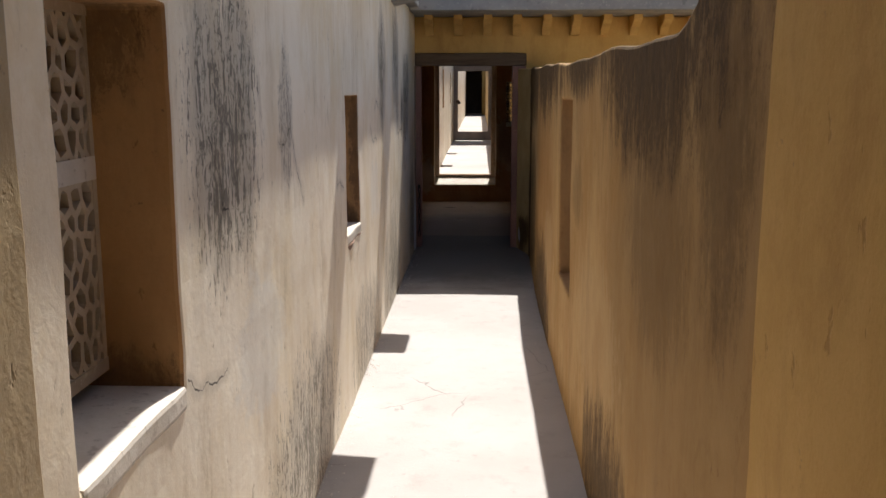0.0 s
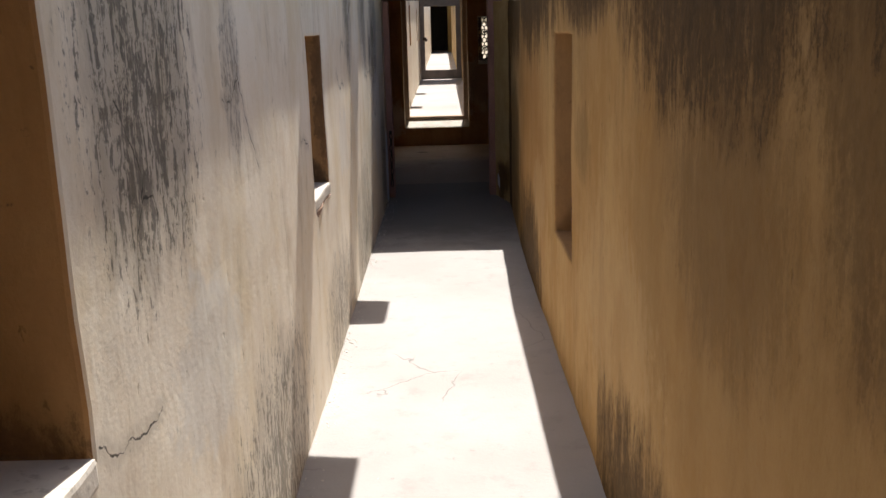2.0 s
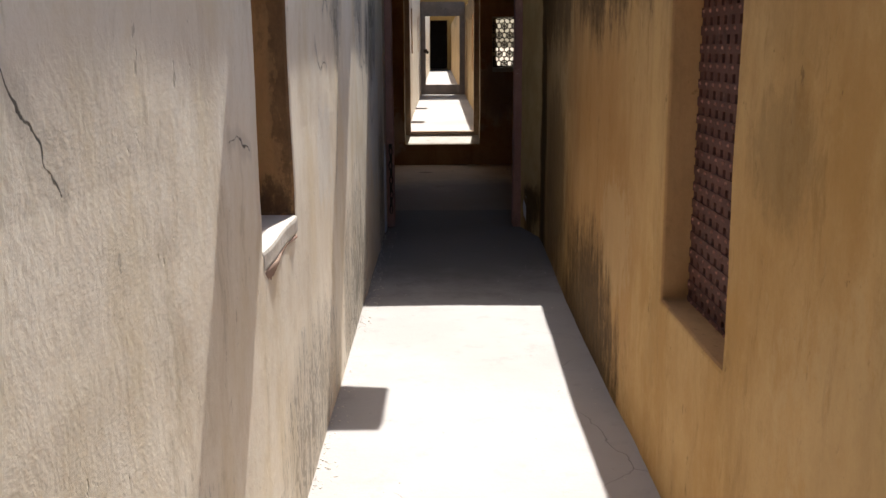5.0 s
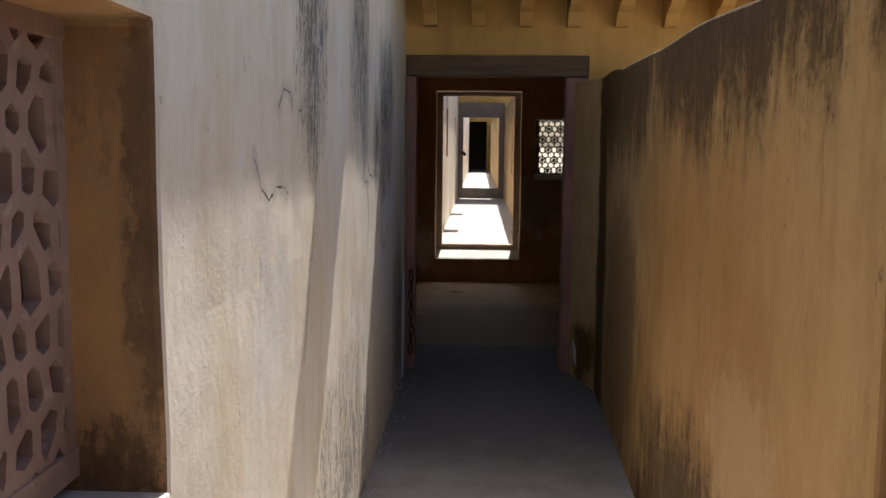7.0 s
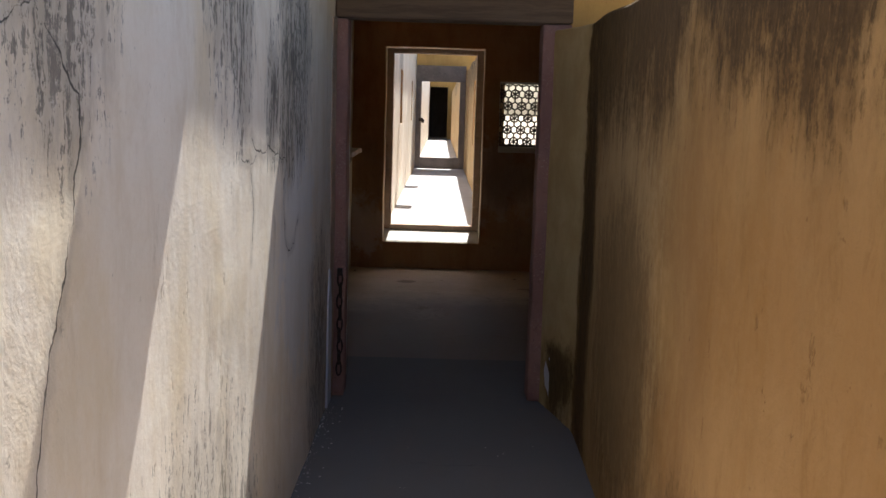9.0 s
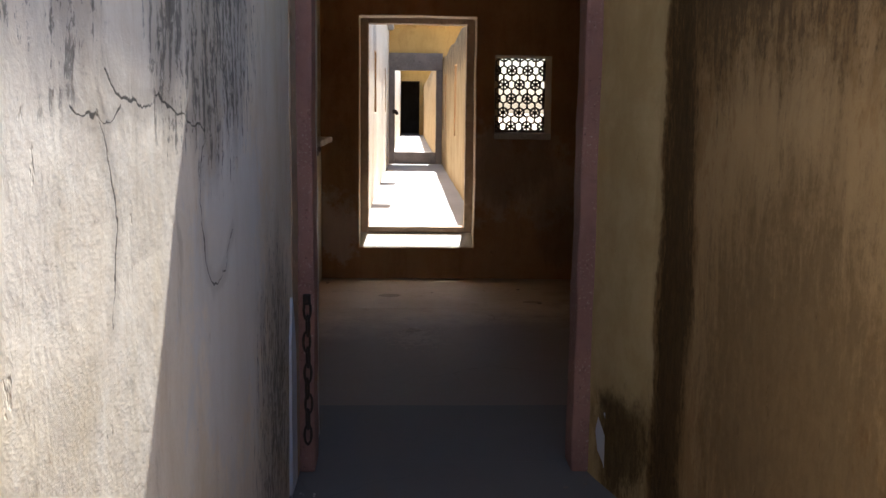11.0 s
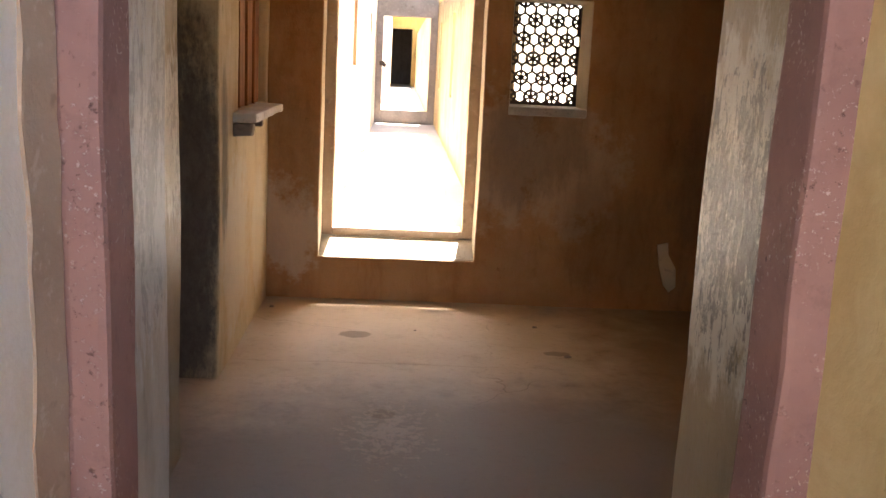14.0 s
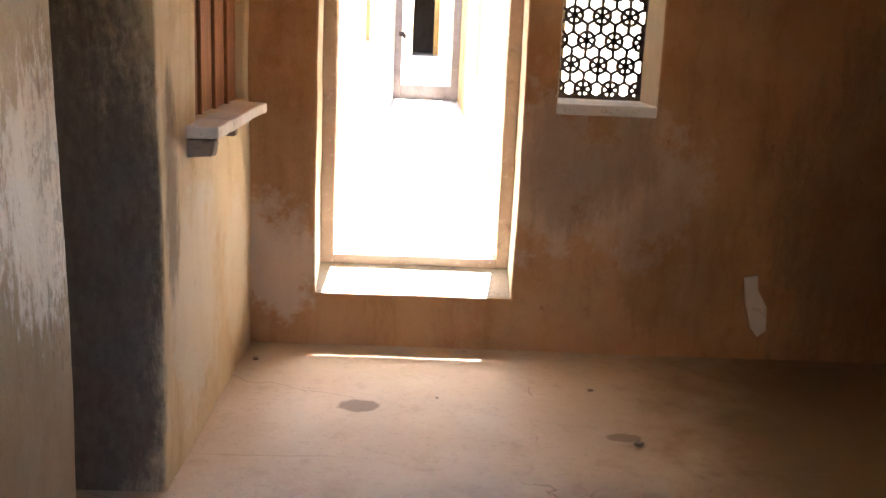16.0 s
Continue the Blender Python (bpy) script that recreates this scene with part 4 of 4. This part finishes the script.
part("threshold", slab(-0.744, 0.099, RY + 0.208, RY + 0.338, 0.2, 0.412, 0.01, 8, 0.003), M_FRAME, fr)
part("lintel", slab(-0.744, 0.099, RY + 0.208, RY + 0.338, 2.15, 2.2, 0.008, 8, 0.003), M_FRAME, fr)
tagged(fr, "tan stone frame set in the raised doorway", "door frame")

# shutters and broken ledge on the left wall
sh = new("window_shutter")
ya, yb, za, zb = LSHUT
for i in range(4):
    y0 = ya + (yb - ya) * i / 4
    part("board", slab(RX0 - 0.09, RX0 - 0.045, y0 + 0.006, y0 + (yb - ya) / 4 - 0.006, za, zb, 0.008), M_SHUTTER, sh)
for i in (1, 2, 3):
    y0 = ya + (yb - ya) * i / 4
    part("batten", slab(RX0 - 0.045, RX0 - 0.03, y0 - 0.014, y0 + 0.014, za, zb, 0.004), M_SHUTTER, sh, "paler rubbed batten")
tagged(sh, "closed red-brown boarded window shutter", "shutter")
ledge = new("stone_ledge")
bm = slab(RX0 - 0.11, RX0 + 0.11, 13.66, 14.7, 1.155, 1.202, 0.01, 14, 0.008)
part("slab", bm, M_SILL, ledge)
part("bracket", slab(RX0 - 0.02, RX0 + 0.09, 13.665, 13.75, 1.085, 1.152, 0.015, 4, 0.012), M_FRAMEGREY, ledge, "dark broken bracket under the ledge")
part("bracket", slab(RX0 - 0.02, RX0 + 0.06, 14.25, 14.32, 1.1, 1.152, 0.015, 4, 0.012), M_FRAMEGREY, ledge, "dark broken bracket under the ledge")
tagged(ledge, "chipped whitish stone ledge under the shutter", "ledge")

# broken ledge under the niche beside the doorway
nl = new("stone_ledge")
part("slab", slab(RX0 - 0.18, RX0 + 0.108, 11.12, 11.88, 1.15, 1.178, 0.01, 12, 0.01), M_JALI, nl)
part("bracket", slab(RX0 + 0.0, RX0 + 0.085, 11.78, 11.84, 1.11, 1.147, 0.014, 4, 0.012), M_FRAMEGREY, nl, "dark broken bracket under the ledge")
part("bracket", slab(RX0 + 0.0, RX0 + 0.09, 11.3, 11.37, 1.09, 1.142, 0.014, 4, 0.012), M_FRAMEGREY, nl, "dark broken bracket under the ledge")
tagged(nl, "chipped weathered grey stone ledge under a wall niche", "ledge")

# pale repair on the far wall
bm = bmesh.new()
prof = [(1.325, 0.42), (1.39, 0.435), (1.4, 0.36), (1.455, 0.27), (1.465, 0.15), (1.425, 0.115), (1.385, 0.16), (1.345, 0.29)]
a = [bm.verts.new((x, RY - 0.012, z)) for x, z in prof]
b = [bm.verts.new((x, RY + 0.01, z)) for x, z in prof]
bm.faces.new(a)
for i in range(len(prof)):
    bm.faces.new((a[i], b[i], b[(i + 1) % len(prof)], a[(i + 1) % len(prof)]))
bmesh.ops.recalc_face_normals(bm, faces=bm.faces)
tagged(link("repair_patch", bm, M_ROOMPATCH), "beige plaster repair patch on the brown wall", "patch")

# ---- second open passage ----
C2, C2END, C2Z, XR2 = RY + 0.40, 26.4, 0.33, 0.28
structure(link("floor_second_passage", sheet(XL - 0.02, XR2 + 0.02, C2 - 0.06, 50.5, C2Z, 0.4, 0.3), M_FLOOR), "sunlit pale plaster floor of the further passage", "floor")
wall("wall_left_second", "pale sunlit plaster wall of the further passage", (M_LEFT, M_REVEAL), "x", XL, XL - 0.40, C2, 26.4, -0.1, 3.1,
     holes=[(18.6, 19.2, 1.4, 2.15), (23.3, 23.85, 1.4, 2.15)], cell=0.2)
wall("wall_right_second", "ochre plaster wall of the further passage with blackened coping", (M_RIGHT_FAR, M_REVEAL), "x", XR2, XR2 + 0.12, C2 + 0.002, 26.4, -0.1, 2.5,
     holes=[(20.6, 21.2, 1.05, 2.1), (24.4, 25.0, 1.05, 2.1)], cell=0.2, top=lambda y: 2.47 + 0.025 * math.sin(y * 2.0))
structure(link("cornice", slab(XL - 0.02, XL + 0.108, 16.22, 25.6, 2.98, 3.12, 0.012, 20, 0.003), M_GREY), "thin grey stone cornice along the wall top", "cornice")
wall("wall_third_front", "yellow plaster front above the further doorway", (M_FACADE, M_FRAMEGREY), "y", 26.4, 27.0, -1.5, 0.85, 0.0, 3.3, holes=[(-0.71, 0.16, 0.5, 2.26)], cell=0.2)
eave("eave", 25.65, 26.45, XL + 0.01, 0.85, 3.3, (26.4, 26.06), 5, "grey stone eave slab above the further doorway")
f3 = new("far_door_frame")
part("jamb", slab(XL + 0.002, -0.70, 26.32, 26.45, C2Z, 2.24, 0.01, 8, 0.003), M_FRAMEGREY, f3)
part("jamb", slab(0.15, XR2 - 0.002, 26.32, 26.45, C2Z, 2.24, 0.01, 8, 0.003), M_FRAMEGREY, f3)
part("lintel", slab(XL + 0.002, XR2 - 0.002, 26.31, 26.45, 2.242, 2.59, 0.01, 8, 0.003), M_FRAMEGREY, f3)
part("threshold", slab(-0.70, 0.15, 26.32, 26.45, C2Z - 0.05, 0.57, 0.01, 8, 0.003), M_FRAMEGREY, f3)
tagged(f3, "brown stone frame of the further doorway", "door frame")
hasp = new("door_hasp")
part("plate", slab(-0.75, -0.655, 26.285, 26.318, 1.36, 1.44, 0.008), M_IRON, hasp)
part("ring", slab(-0.69, -0.625, 26.26, 26.31, 1.33, 1.41, 0.02), M_IRON, hasp)
tagged(hasp, "black iron hasp on the further door jamb", "hasp")

# ---- third passage, seen through both doorways ----
wall("wall_left_third", "pale sunlit plaster wall far along the passage", (M_LEFT, M_REVEAL), "x", XL, XL - 0.4, 27.0, 50.0, 0.0, 3.1, cell=0.4)
wall("wall_right_third", "ochre plaster wall far along the passage", (M_RIGHT_FAR, M_REVEAL), "x", 0.22, 0.6, 27.0, 50.0, 0.0, 2.55, cell=0.3)
# far doorway's darkness is put into the colour of its inner walls
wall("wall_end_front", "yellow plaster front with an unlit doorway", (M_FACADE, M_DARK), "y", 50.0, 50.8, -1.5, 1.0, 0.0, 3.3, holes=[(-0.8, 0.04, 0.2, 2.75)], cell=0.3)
wall("wall_end_back", "wall behind the unlit doorway, coloured dark for shade", (M_DARK, M_DARK), "y", 53.5, 53.8, -1.5, 1.0, 0.0, 3.3, cell=0.5)
wall("wall_end_left", "side wall behind the doorway, coloured dark for shade", (M_DARK, M_DARK), "x", -1.5, -1.7, 50.8, 53.5, 0.0, 3.3, cell=0.5)
wall("wall_end_right", "side wall behind the doorway, coloured dark for shade", (M_DARK, M_DARK), "x", 0.9, 1.1, 50.8, 53.5, 0.0, 3.3, cell=0.5)
structure(link("roof_end", slab(-1.8, 1.1, 49.2, 53.8, 3.3, 3.45, 0.02), M_GREY), "grey stone roof slab at the passage end", "roof")
structure(link("floor_end", sheet(-1.5, 0.9, 50.501, 53.5, C2Z, 0.4, 0.5), M_ROOMFLOOR), "dim floor behind the far doorway", "floor")

# ---- crumbs and chips ----
rng = random.Random(4)


def chip(bm, x, y, z, size):
    """A flat broken crumb."""
    n = rng.randint(4, 6)
    turn = rng.random() * 6.28
    low = [bm.verts.new((x + size * rng.uniform(0.7, 1.1) * math.cos(turn + 6.28 * i / n), y + size * rng.uniform(0.7, 1.1) * math.sin(turn + 6.28 * i / n), z - 0.003)) for i in range(n)]
    tip = [bm.verts.new((v.co.x * 0.7 + x * 0.3, v.co.y * 0.7 + y * 0.3, z + size * rng.uniform(0.15, 0.4))) for v in low]
    bm.faces.new(tip)
    for i in range(n):
        bm.faces.new((low[i], low[(i + 1) % n], tip[(i + 1) % n], tip[i]))


bm = bmesh.new()
for i in range(900):
    y = rng.uniform(2.5, 10.3)
    chip(bm, XL + 0.008 + 0.09 * rng.random() ** 3, y, 0.0, 0.002 + 0.007 * rng.random() ** 3)
for i in range(120):
    chip(bm, rng.uniform(XL + 0.1, XR - 0.03), rng.uniform(3.0, 10.3), 0.0, rng.uniform(0.002, 0.005))
tagged(link("plaster_crumbs", bm, M_SILL), "white plaster crumbs fallen along the wall foot", "crumbs", kind="stuff")
for x, y, size in ((-1.06, 14.6, 0.022), (0.6, 13.8, 0.028), (0.5, 14.35, 0.018), (-0.2, 14.2, 0.014), (0.22, 10.33, 0.016), (0.3, 10.36, 0.012)):
    bm = bmesh.new()
    chip(bm, 0, 0, 0, size)
    ob = link("stone_chip", bm, M_FRAMEGREY)
    ob.location = (x, y, 0.0 if y < 13.6 else -0.008)
    tagged(ob, "small dark stone chip lying on the floor", "stone chip", "stone chips on the floor")
